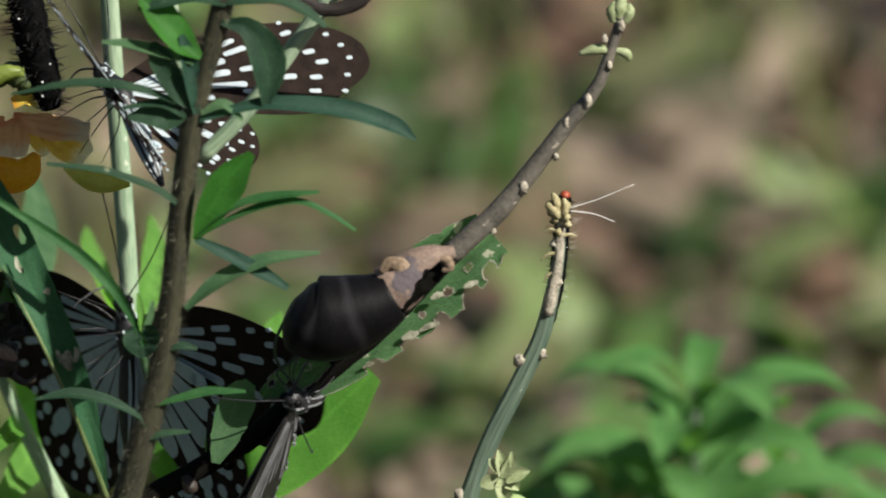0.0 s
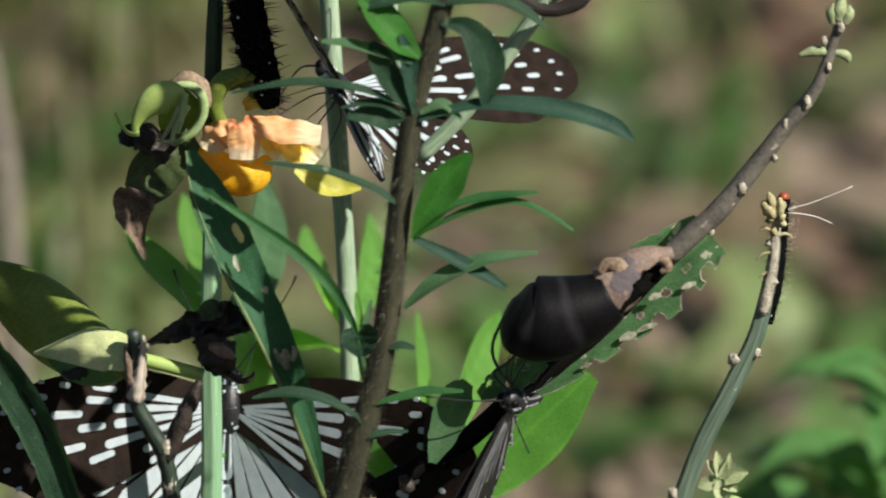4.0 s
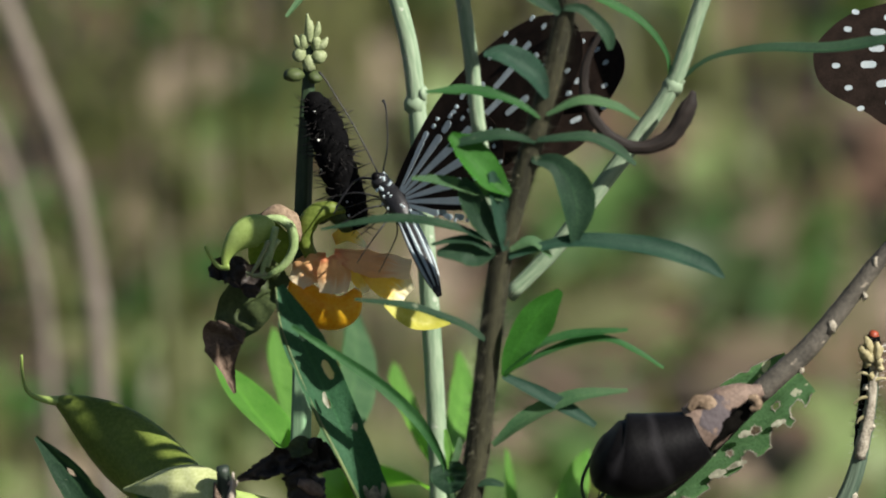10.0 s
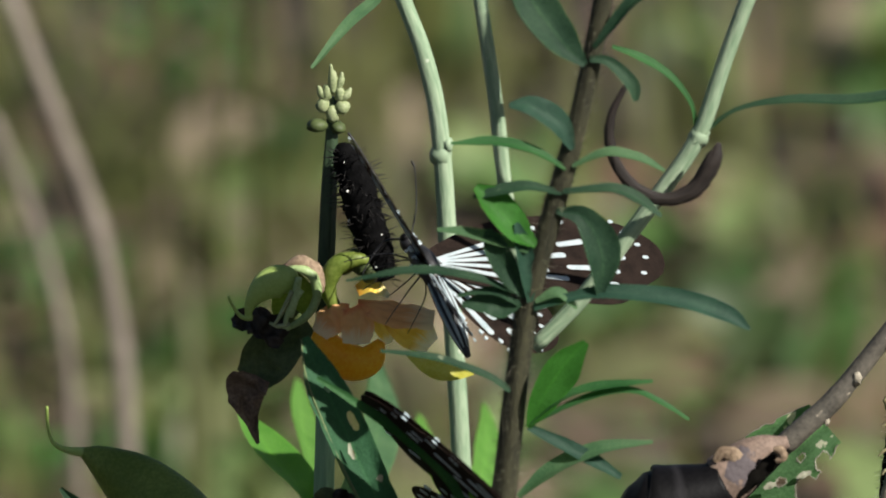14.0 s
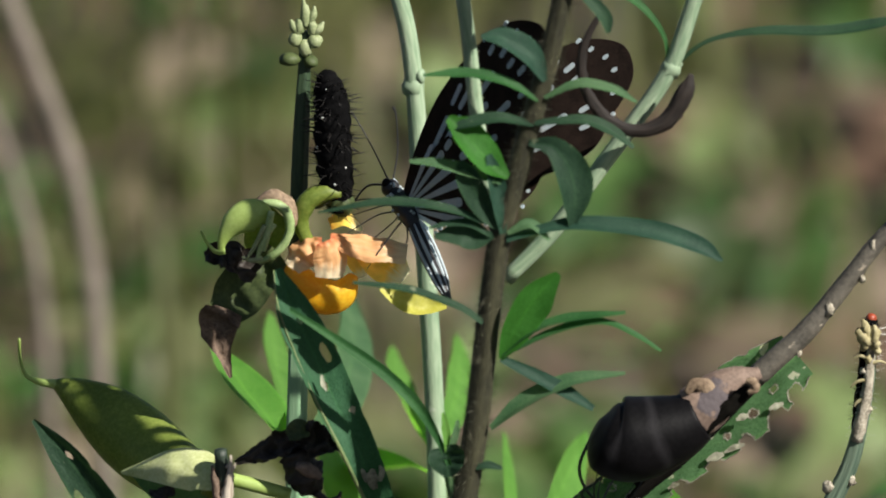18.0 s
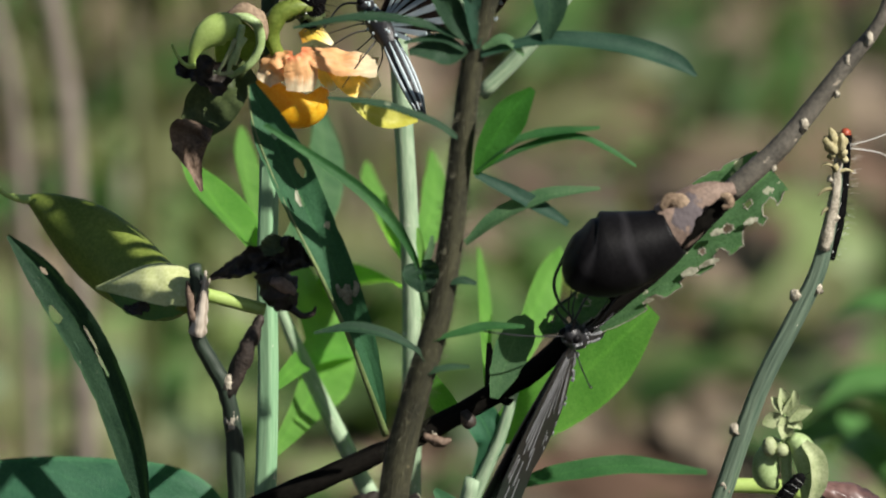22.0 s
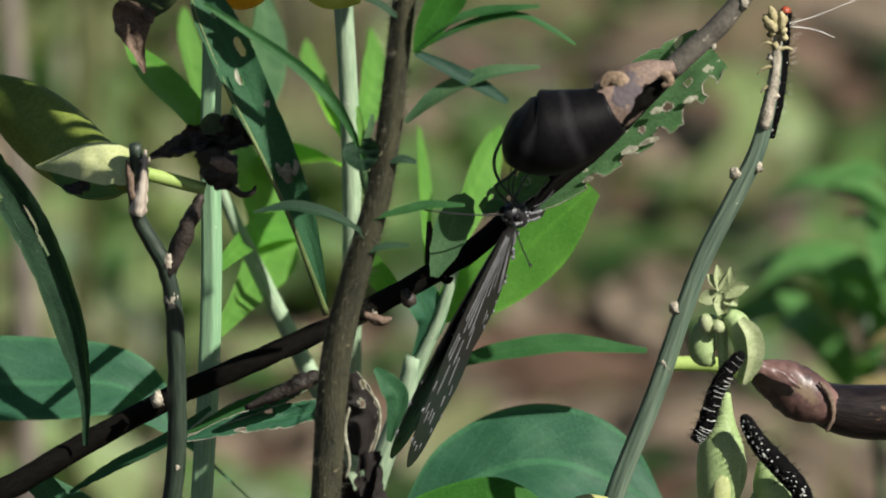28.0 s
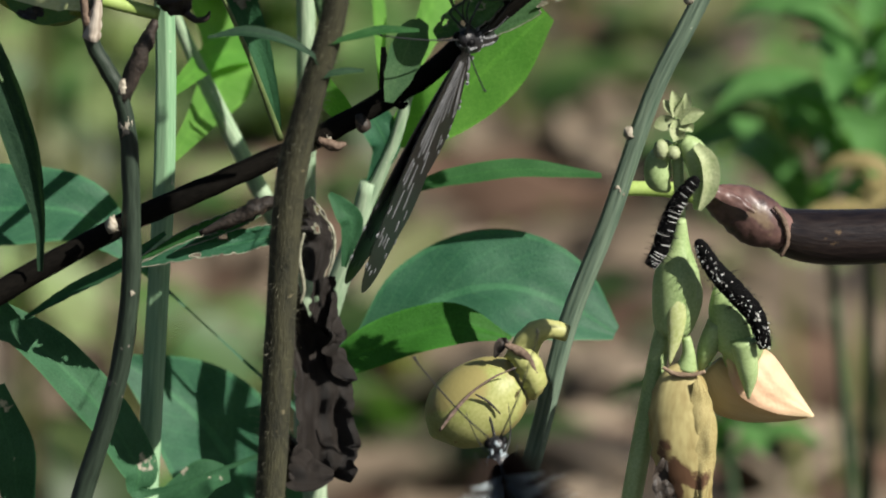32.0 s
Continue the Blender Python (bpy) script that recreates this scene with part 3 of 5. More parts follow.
stem(hairy_weed, SIDE_C, (12, 12, 13, 13, 13, 12), STEM_PALE, -0.02, name="side_stem", root=False, label="pale hairy side stem")
hairs(hairy_weed, SIDE_C, (12, 12, 13, 13, 13, 12), -0.02, 3000, 7, seed=7)
part("node", ball(ball(bmesh.new(), 1163, 96, -0.018, 17, 18, lump=0.5), 1176, 90, -0.0175, 8, lump=0.5), STEM_PALE, hairy_weed)
LEAVES_A = (
    ([(838, 372), (760, 345), (660, 335), (540, 353)], (12, 22, 22, 6), LEAF_NARROW, (0.1, -0.5, 0.9)),
    ([(845, 395), (800, 372), (735, 380)], (12, 24, 6), LEAF_NARROW, (0.1, -0.5, 0.9)),
    ([(872, 400), (935, 382), (1010, 372), (1130, 385), (1215, 412), (1254, 438)], (14, 18, 28, 36, 32, 6), LEAF_BLUE, (0.1, -0.8, 0.6)),
    ([(862, 612), (885, 565), (922, 505), (964, 460)], (10, 52, 66, 14), LEAF_FRESH, (0.4, -0.85, 0.3)),
    ([(864, 605), (920, 560), (990, 540), (1083, 531)], (12, 22, 24, 10), LEAF_MID, (0, -0.4, 0.9)),
    ([(866, 608), (960, 562), (1040, 547), (1100, 570), (1146, 598)], (10, 20, 20, 15, 8), LEAF_MID, (0, -0.4, 0.9)),
    ([(862, 612), (930, 645), (980, 672), (1026, 700)], (14, 26, 26, 12), LEAF_BLUE, (0.3, -0.8, 0.5)),
    ([(845, 735), (900, 690), (980, 652), (1083, 637)], (12, 32, 32, 8), LEAF_PALE, (0, -0.6, 0.8)),
    ([(875, 390), (915, 375), (948, 402)], (12, 26, 8), LEAF_PALE, (0, -0.5, 0.9)),
    ([(875, 290), (840, 262), (800, 215), (768, 186)], (12, 52, 58, 16), LEAF_FRESH, (0.3, -0.8, 0.5)),
    ([(862, 300), (810, 282), (755, 268), (700, 262)], (10, 26, 24, 8), LEAF_PALE, (0, -0.6, 0.8)),
    ([(858, 380), (830, 340), (805, 290), (790, 262)], (12, 40, 44, 14), LEAF_NARROW, (-0.3, -0.8, 0.4)),
    ([(865, 390), (860, 340), (850, 290), (840, 250)], (12, 32, 34, 12), LEAF_BLUE, (0.4, -0.8, 0.4)),
    ([(848, 392), (818, 400), (792, 392), (745, 395)], (12, 40, 44, 10), LEAF_NARROW, (0, -0.8, 0.4)),
    ([(928, 155), (870, 122), (800, 108), (725, 110)], (10, 22, 26, 8), LEAF_MID, (0, -0.5, 0.9)),
    ([(940, 120), (915, 75), (870, 45), (828, 42)], (10, 44, 40, 10), LEAF_BLUE, (0.2, -0.8, 0.6)),
    ([(920, 198), (860, 186), (800, 196), (765, 206)], (10, 24, 24, 8), LEAF_NARROW, (0, -0.6, 0.8)),
    ([(922, 195), (1010, 190), (1060, 210), (1097, 238)], (12, 24, 24, 8), LEAF_NARROW, (0, -0.6, 0.8)),
    ([(912, 228), (960, 240), (992, 300), (988, 378)], (10, 40, 66, 12), LEAF_NARROW, (0.3, -0.9, 0.1)),
    ([(940, 150), (1000, 125), (1060, 135), (1104, 158)], (8, 20, 20, 6), LEAF_PALE, (0, -0.6, 0.8)),
    ([(962, -30), (915, -80), (865, -150), (835, -220)], (12, 62, 72, 30), LEAF_NARROW, (0.2, -0.9, 0.3)),
    ([(970, -40), (1005, -35), (1045, 5), (1052, 34)], (10, 20, 26, 10), LEAF_NARROW, (0.2, -0.8, 0.4)),
    ([(978, -60), (1010, -100), (1050, -145), (1120, -180)], (10, 20, 24, 12), LEAF_NARROW, (0.1, -0.6, 0.8)),
    ([(1158, 98), (1150, 40), (1112, -10), (1062, -42), (1010, -62)], (8, 10, 16, 18, 8), LEAF_MID, (0.4, -0.6, 0.6)),
    ([(1168, 96), (1229, 50), (1323, 33), (1432, 34), (1518, 22), (1612, 4)], (8, 12, 22, 28, 26, 14), LEAF_NARROW, (0, -0.5, 0.85)),
    ([(830, 548), (790, 522), (700, 490), (600, 477)], (12, 18, 18, 8), LEAF_NARROW, (0, -0.5, 0.9)),
    ([(772, 800), (756, 762), (720, 700), (660, 640), (590, 590), (488, 524)], (10, 12, 20, 22, 18, 8), LEAF_MID, (-0.4, -0.7, 0.6)),
    ([(770, 820), (768, 800), (766, 780), (762, 765)], (16, 56, 66, 50), LEAF_NARROW, (0, -0.8, -0.3)),
    ([(768, 775), (764, 735), (760, 706)], (10, 15, 6), LEAF_LIME, (0.3, -0.9, 0.2)),
    ([(772, 775), (782, 745), (786, 720)], (10, 14, 6), LEAF_PALE, (0.3, -0.9, 0.2)),
    ([(818, 805), (840, 800), (864, 806)], (8, 16, 8), LEAF_NARROW, (0, -0.7, 0.6)),
    ([(775, 942), (757, 922), (700, 895), (640, 884), (576, 893)], (8, 12, 24, 24, 5), LEAF_NARROW, (0, -0.6, 0.8)),
    ([(788, 905), (835, 893), (885, 882), (950, 882)], (8, 18, 20, 7), LEAF_MID, (0, -0.6, 0.8)),
    ([(775, 965), (810, 955), (852, 953)], (8, 16, 7), LEAF_NARROW, (0, -0.6, 0.8)),
)
for i, (pts, wide, green, face) in enumerate(LEAVES_A):
    back_set = -0.018 if pts[0][0] > 1100 else DA - 0.002
    leaf(hairy_weed, pts, wide, green, back_set, n=face, fold=0.35, wave=0.18, seed=i * 1.7, nv=6)
stem(hairy_weed, [(770, 815), (778, 850), (790, 890)], (9, 9, 8), LEAF_PALE, DA, name="leaf_stalk", root=False)
pod(hairy_weed, [(1040, -5), (1012, 50), (1005, 100), (1020, 150), (1055, 190), (1105, 208), (1155, 190), (1188, 140), (1200, 108)], (4, 7, 9, 10, 11, 12, 15, 16, 5), DRY_CURL, -0.024,
    name="dry_leaf", label="curled dry brown leaf", flat=0.7, rough=0.25)
WD = DA + 0.006
withered = leaf(hairy_weed, [(723, 1325), (727, 1380), (743, 1440), (763, 1510), (768, 1570), (770, 1620), (764, 1668)], (18, 40, 80, 116, 108, 132, 112), DRY_GREY, WD, name="withered_leaf",
                label="withered grey-brown hanging leaf", fold=0.75, wave=0.4, nv=34, nu=22, ragged=0.25, seed=3.3, pleat=0.055, pleats=8)
leaf(withered, [(706, 1596), (722, 1632), (752, 1662), (796, 1668)], (16, 74, 78, 20), DRY_GREY, WD - 0.004, name="leaf_fold", fold=-0.5, wave=0.4, nv=18, nu=9, seed=2.1, pleat=0.12, pleats=5)
leaf(withered, [(752, 1178), (768, 1222), (771, 1272), (764, 1326)], (18, 52, 62, 34), DRY_GREY, WD - 0.001, name="leaf_curl", fold=-0.7, wave=0.4, nv=20, nu=12, ragged=0.3, seed=7.1, pleat=0.1, pleats=3,
     holes=((0.4, 0.15, 0.055, 0.2), (0.2, -0.6, 0.05, 0.3)), rim=EDGE_DRY)
leaf(withered, [(776, 1318), (783, 1362), (796, 1412), (808, 1452), (838, 1500)], (44, 50, 58, 50, 18), DRY_GREY, WD - 0.002, name="leaf_curl", fold=0.8, wave=1.3, nv=20, nu=10, ragged=0.5, twist=3.0, seed=9.4, pleat=0.25,
     pleats=4, holes=((0.2, 0.6, 0.03, 0.2), (0.55, -0.5, 0.03, 0.2)))
pod(withered, [(745, 1240), (736, 1280), (744, 1335), (738, 1365)], (2.5, 4, 4, 2), EDGE_DRY, WD - 0.004, name="dry_edge", sides=7)
pod(withered, [(770, 1200), (796, 1235), (797, 1280), (786, 1318)], (2, 3, 3, 2), EDGE_DRY, WD - 0.004, name="dry_edge", sides=7)

# ---- pale stem behind ----
def pale_stem(points, radii, d, leaves=()):
    ob = thing("pale_stemmed_plant", foot(points, d), "slim plant with a smooth pale green stem", "plant", "pale stems")
    stem(ob, points, radii, STEM_PALE, d, sides=12)
    for i, (pts, wide, green, face) in enumerate(leaves):
        leaf(ob, deep(pts, d, d + 0.11), wide, green, d, n=face, seed=i + d * 100, wave=0.12)
    return ob


pale = pale_stem([(610, -300), (633, -170), (673, -60), (698, 40), (712, 160), (722, 330), (735, 520), (745, 700), (750, 870), (748, 1150), (745, 1400)], (14, 14, 15, 16, 16, 17, 17, 17, 17, 18, 18), 0.06, (
    ([(748, 790), (705, 720), (680, 650), (672, 590)], (16, 84, 80, 14), LEAF_LIME, (0.6, -0.6, 0.5)),
    ([(748, 760), (780, 690), (790, 620), (785, 570)], (14, 70, 66, 14), LEAF_LIME, (0.6, -0.6, 0.5)),
    ([(748, 820), (690, 795), (630, 800), (560, 830)], (16, 70, 64, 14), LEAF_LIME, (0.4, -0.6, 0.7)),
))
part("node", ball(ball(bmesh.new(), 707, 125, 0.06, 19, 24, lump=0.5), 720, 112, 0.059, 9, 14, lump=0.5), STEM_PALE, pale)

leaf(pale, [(622, -190, 0.058), (590, -145, 0.04), (540, -100, 0.02), (478, -24, 0.012)], (8, 20, 20, 6), LEAF_PALE, 0.03, name="leaf", label="narrow downy pale leaf", n=(0.3, -0.7, 0.6), fold=0.5, wave=0.4)

# ---- the plant in flower ----
DD = 0.02
STEM_D = [(515, 30), (513, 100), (508, 200), (503, 330), (500, 450), (502, 600), (498, 800), (500, 970), (495, 1170), (485, 1335), (465, 1665), (455, 1850)]
WIDE_D = (8, 11, 14, 15, 16, 17, 18, 18, 19, 19, 20, 21)
flower_plant = thing("flowering_plant", foot(STEM_D, DD), "upright ribbed green plant with a drooping yellow and peach flower", "plant")
stem(flower_plant, STEM_D[4:], WIDE_D[4:], STEM_GREEN, DD, ridges=5, sides=20)
# A darker green than the stem below: shade put into the colour.
stem(flower_plant, STEM_D[:5], WIDE_D[:5], STEM_DARK, DD, name="flower_spike", root=False, ridges=5, sides=20, label="flower spike in a darker green for shade")
for u, v, ru, rv in ((517, 5, 8, 22), (505, 22, 9, 14), (528, 25, 9, 15), (498, 45, 12, 13), (532, 48, 14, 13), (515, 60, 12, 16), (488, 80, 20, 12), (525, 85, 14, 11)):
    part("bud", ball(bmesh.new(), u, v, DD - 0.001, ru, rv, lump=0.3), BUD if v < 78 else OLIVE, flower_plant)
for pts, r in (([(516, 22), (515, 0), (512, -28)], (7, 8, 2)), ([(506, 34), (496, 24), (490, 10)], (6, 8, 2)), ([(528, 34), (540, 26), (548, 14)], (6, 8, 2)), ([(522, 16), (530, 2), (532, -14)], (5, 7, 2))):
    pod(flower_plant, pts, r, BUD, DD - 0.001, name="bud", sides=9)
for i, (pts, wide, green, face) in enumerate((
        ([(503, 800), (460, 730), (400, 650), (352, 585)], (18, 94, 100, 20), LEAF_BRIGHT, (0.3, -0.8, 0.4)),
        ([(503, 760), (478, 680), (462, 600), (455, 530)], (16, 62, 66, 14), LEAF_LIME, (0.1, -0.9, 0.3)),
        ([(505, 790), (575, 690), (600, 590), (592, 500)], (18, 74, 82, 30), LEAF_PALE, (-0.1, -0.9, 0.3)),
        ([(500, 1120), (560, 1035), (600, 950), (575, 840), (545, 740)], (14, 60, 118, 100, 24), LEAF_LIME, (-0.2, -0.9, 0.3)),
        ([(500, 1000), (580, 930), (650, 920), (690, 960)], (14, 50, 60, 20), LEAF_BRIGHT, (0, -0.8, 0.6)))):
    leaf(flower_plant, deep(pts, DD + 0.002, 0.17 if i else 0.08), wide, green, n=(0.5, -0.6, 0.55), seed=20 + i, wave=0.1)
DF = 0.012
flower = part("flower", tube(bmesh.new(), [(580, 318), (548, 318), (520, 332), (508, 366), (520, 404), (538, 424)], (8, 15, 18, 14, 12, 9), DF, sides=14, rough=0.15), POD_GREEN, flower_plant,
              "drooping peach and yellow flower on a bent green stalk")
CRIMP = {"nu": 10, "nv": 14, "pleats": 7}
leaf(flower, [(546, 404), (524, 410), (504, 424), (488, 448)], (26, 56, 64, 40), PETAL_PEACH, DF - 0.003, name="petal", n=(-0.3, -0.75, 0.6), fold=-0.5, wave=0.3, seed=2.2, pleat=0.03, ragged=0.12, **CRIMP)
leaf(flower, [(552, 402), (558, 418), (562, 438), (560, 468)], (34, 56, 62, 50), PETAL_PEACH, DF - 0.006, name="petal", label="pale peach petal with fine streaks and a crimped rim", n=(0.25, -0.95, 0.25), fold=-0.3, wave=0.12,
     seed=5, ragged=0.14, pleat=0.035, **CRIMP)
leaf(flower, [(560, 398), (598, 404), (640, 412), (696, 420)], (30, 50, 58, 44), PETAL_PEACH, DF - 0.004, name="petal", n=(0.2, -0.6, 0.75), fold=-0.3, wave=0.25, seed=8, ragged=0.15, pleat=0.045, **CRIMP)
pod(flower, [(492, 440), (500, 462), (520, 486), (552, 500), (582, 492), (602, 462)], (10, 25, 33, 34, 28, 8), PETAL_YELLOW, DF, name="petal", label="rounded golden keel petal", flat=0.7)
leaf(flower, [(606, 420), (636, 432), (664, 448), (690, 470)], (22, 60, 66, 34), PETAL_GOLD, DF - 0.001, name="petal", label="golden side petal with a cream rim", n=(-0.1, -0.9, 0.4), fold=0.35, wave=0.4, seed=6, pleat=0.06, **CRIMP)
leaf(flower, [(590, 416), (606, 440), (616, 466)], (20, 34, 12), PETAL_GOLD, DF + 0.001, name="petal", n=(0.2, -0.9, 0.3), fold=0.3, wave=0.3, nv=8)
leaf(flower, [(650, 484), (690, 508), (725, 518), (766, 518)], (16, 40, 36, 8), PETAL_LIME, DF + 0.004, name="sepal", n=(0, -0.8, 0.5), fold=0.5, wave=0.3)
pod(flower, [(528, 338), (548, 322), (572, 324), (582, 342), (572, 356)], (10, 20, 24, 20, 6), OLIVE, DF + 0.002, name="calyx", rough=0.25)
leaf(flower, [(560, 374), (585, 364), (616, 384)], (24, 32, 8), PETAL_GOLD, DF + 0.002, name="petal", n=(0, -0.6, 0.7))
shell = pod(flower_plant, [(366, 426), (368, 406), (377, 386), (394, 368), (416, 357), (436, 359), (450, 370)], (5, 8, 15, 25, 30, 27, 10), POD_LIME, DF - 0.006, name="opened_pod", label="opened pale lime seed pod", flat=0.6)
bowl = bmesh.new()
rings = []
for i in range(9):
    k = i / 8 * math.pi / 2
    ring = []
    for j in range(22):
        w = 2 * math.pi * j / 22
        r = math.cos(k) * (1 + 0.07 * math.sin(3 * w + 1)) + 0.02
        ring.append(bowl.verts.new(at(446 + 40 * r * math.cos(w), 388 + 48 * r * math.sin(w), DF + 0.003 * math.sin(k) + 0.0015 * math.sin(w))))
    rings.append(ring)
for lower, upper in zip(rings, rings[1:]):
    for j in range(22):
        bowl.faces.new((lower[j], lower[(j + 1) % 22], upper[(j + 1) % 22], upper[j]))
part("pod_half", bowl, POD_GREEN, shell, "hollow green pod half")
pod(shell, [(438, 334), (468, 338), (486, 358), (487, 388), (468, 420), (434, 441)], (5, 9, 9, 8, 7, 4), CALYX, DF - 0.003, name="pod_rim", rough=0.2)
pod(shell, [(430, 332), (456, 324), (480, 336), (492, 362), (488, 384)], (5, 13, 15, 12, 4), POD_TAN, DF - 0.0015, name="pod_rim", rough=0.3)
pod(shell, [(456, 350), (448, 390), (442, 420)], (6, 7, 4), CALYX, DF - 0.008, name="stamen")
pod(shell, [(460, 372), (438, 410), (430, 440)], (6, 5, 3), CALYX, DF - 0.008, name="stamen")
pod(shell, [(444, 374), (426, 412), (412, 434)], (4, 4, 2), BUD, DF - 0.0085, name="stamen", sides=8)
pod(shell, [(440, 432), (420, 436), (404, 430)], (4, 4, 2), BUD, DF - 0.008, name="stamen")
pod(shell, [(331, 383), (340, 402), (356, 420), (374, 420)], (2.5, 3, 4, 6), POD_LIME, DF - 0.006, name="style")
leaf(flower_plant, [(338, 432), (365, 428), (395, 440), (428, 462)], (20, 52, 60, 40), DRY_BLACK, DF, name="dead_leaf", label="blackened crumpled scrap of leaf", fold=0.6, wave=1.2, ragged=0.6, nv=8)
leaf(flower_plant, [(470, 425), (435, 455), (400, 495), (372, 530)], (50, 84, 92, 60), OLIVE, DF + 0.002, name="dead_leaf", fold=0.5, wave=0.4, nv=8)
leaf(flower_plant, [(372, 520), (360, 555), (370, 600), (384, 644)], (70, 76, 30, 6), DRY_BROWN, DF, name="dead_leaf", label="torn dry brown leaf", fold=0.4, wave=0.7, nv=8, ragged=0.3)

# ---- the dark branch ----
DF2 = -0.012
BRANCH = [(-300, 1620), (-80, 1490), (127, 1388), (267, 1308), (427, 1222), (560, 1164), (692, 1106), (777, 1066), (870, 1015), (967, 958), (1067, 868), (1167, 790), (1240, 718), (1307, 648)]
WIDE_F = (25, 24, 22, 21, 20, 20, 19, 19, 19, 19, 20, 20, 20, 20)
TIP = [(1307, 648), (1397, 568), (1450, 505), (1517, 420), (1572, 352), (1600, 285), (1620, 218)]
bush = thing("dark_branched_plant", foot(BRANCH, DF2), "dark woody branch with chewed leaves and a black dried pod", "plant")
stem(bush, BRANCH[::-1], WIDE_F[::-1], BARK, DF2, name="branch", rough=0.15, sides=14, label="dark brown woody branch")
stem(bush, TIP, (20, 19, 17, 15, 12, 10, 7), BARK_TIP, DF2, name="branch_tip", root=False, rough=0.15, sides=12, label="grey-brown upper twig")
for u, v, r in ((787, 1068, 16), (1444, 522, 17), (1560, 372, 15), (1522, 412, 12), (1390, 600, 9), (1502, 470, 9), (428, 1208, 14), (1618, 240, 13), (1590, 262, 10), (1598, 310, 10)):
    part("node", ball(bmesh.new(), u, v, DF2 - 0.001, r * 0.55, r * 0.85, lump=0.9), NODE, bush)
for pts, r in (([(1612, 225), (1618, 205), (1624, 180)], (9, 13, 3)), ([(1606, 232), (1604, 212), (1608, 196)], (7, 11, 3)), ([(1626, 232), (1634, 214), (1634, 200)], (7, 10, 3)),
               ([(1602, 285), (1575, 280), (1545, 288)], (5, 10, 4)), ([(1606, 282), (1628, 288), (1634, 300)], (5, 9, 4))):
    pod(bush, pts, r, BUD, DF2, name="bud")
pod(bush, [(905, 1002), (918, 1014), (930, 1010)], (6, 8, 2), BARK, DF2 - 0.001, name="thorn")
pod(bush, [(842, 1030), (850, 1048), (856, 1058)], (7, 14, 10), DRY_BLACK, DF2 - 0.002, name="bud")
pod(bush, [(770, 1075), (800, 1085), (820, 1082)], (6, 9, 3), DRY_BROWN, DF2 - 0.002, name="bud", rough=0.4)
leaf(bush, [(702, 1066, -0.013), (687, 990, -0.017), (661, 900, -0.02), (618, 790, -0.021), (571, 690, -0.02), (530, 600, -0.019), (496, 528, -0.018), (468, 452, -0.016)], (8, 26, 46, 62, 74, 78, 66, 12), LEAF_DARK, -0.018,
     n=(0.15, -0.9, 0.35), fold=0.3, wave=0.08, nv=44, nu=30, ragged=0.1, label="dark green leaf with torn holes", seed=9, holes=((0.62, -0.1, 0.014, 0.1), (0.7, 0.5, 0.03, 0.18), (0.83, 0.1, 0.02, 0.12)))
pod(bush, [(703, 1072, -0.014), (674, 993, -0.0185), (640, 905, -0.0215), (590, 795, -0.0225), (537, 690, -0.0215), (497, 600, -0.0205), (468, 520, -0.019), (460, 455, -0.017)], (7, 5, 4, 3.5, 3, 2.5, 2, 1.5), LEAF_RIB, name="midrib",
    label="yellowish raised leaf rib", sides=8)
for pts, wide in (([(636, 806, -0.0222), (634, 822, -0.0224), (640, 842, -0.0222)], (8, 22, 10)), ([(648, 800, -0.0222), (652, 812, -0.0222), (648, 828, -0.0222)], (4, 12, 6)), ([(616, 806, -0.0224), (620, 816, -0.0224), (624, 830, -0.0224)], (4, 10, 4)),
                  ([(545, 640, -0.0218), (548, 656, -0.0218), (554, 668, -0.0218)], (4, 9, 4))):
    leaf(bush, pts, wide, EDGE_DRY, name="scraped_patch", label="pale dry patch scraped bare", n=(0.15, -0.9, 0.35), ragged=0.5, wave=0.3, nv=8, seed=pts[0][0])
leaf(bush, [(278, 1306), (277, 1215), (255, 1105), (222, 1000), (176, 905), (127, 830), (86, 775), (35, 720)], (10, 24, 58, 68, 74, 66, 50, 8), LEAF_NARROW, -0.016, n=(-0.3, -0.85, 0.25), fold=0.35, wave=0.1, nv=44, nu=30,
     ragged=0.15, label="narrow dark green leaf with torn holes", seed=12, holes=((0.5, 0.1, 0.035, 0.09), (0.57, 0.2, 0.04, 0.08), (0.68, -0.7, 0.03, 0.25), (0.83, 0.2, 0.02, 0.15)))
CHEW = ((0.5, 1.0, 0.035, 0.22), (0.64, 0.98, 0.03, 0.25), (0.78, 1.0, 0.05, 0.3), (0.9, 0.85, 0.035, 0.22), (0.72, 0.42, 0.02, 0.13), (0.84, 0.3, 0.02, 0.1), (0.36, 0.95, 0.03, 0.25), (0.6, 0.5, 0.012, 0.09), (0.95, -0.3, 0.03, 0.2))
chewed = leaf(bush, [(1022, 908), (1104, 836), (1203, 754), (1301, 676), (1388, 604)], (20, 92, 124, 142, 90), LEAF_CHEWED, DF2 + 0.006, n=(0.3, -0.8, 0.5), fold=0.1, wave=0.14, nv=72, nu=44, ragged=0.14,
              label="leaf eaten full of ragged holes", holes=CHEW, seed=4, rim=EDGE_DRY)
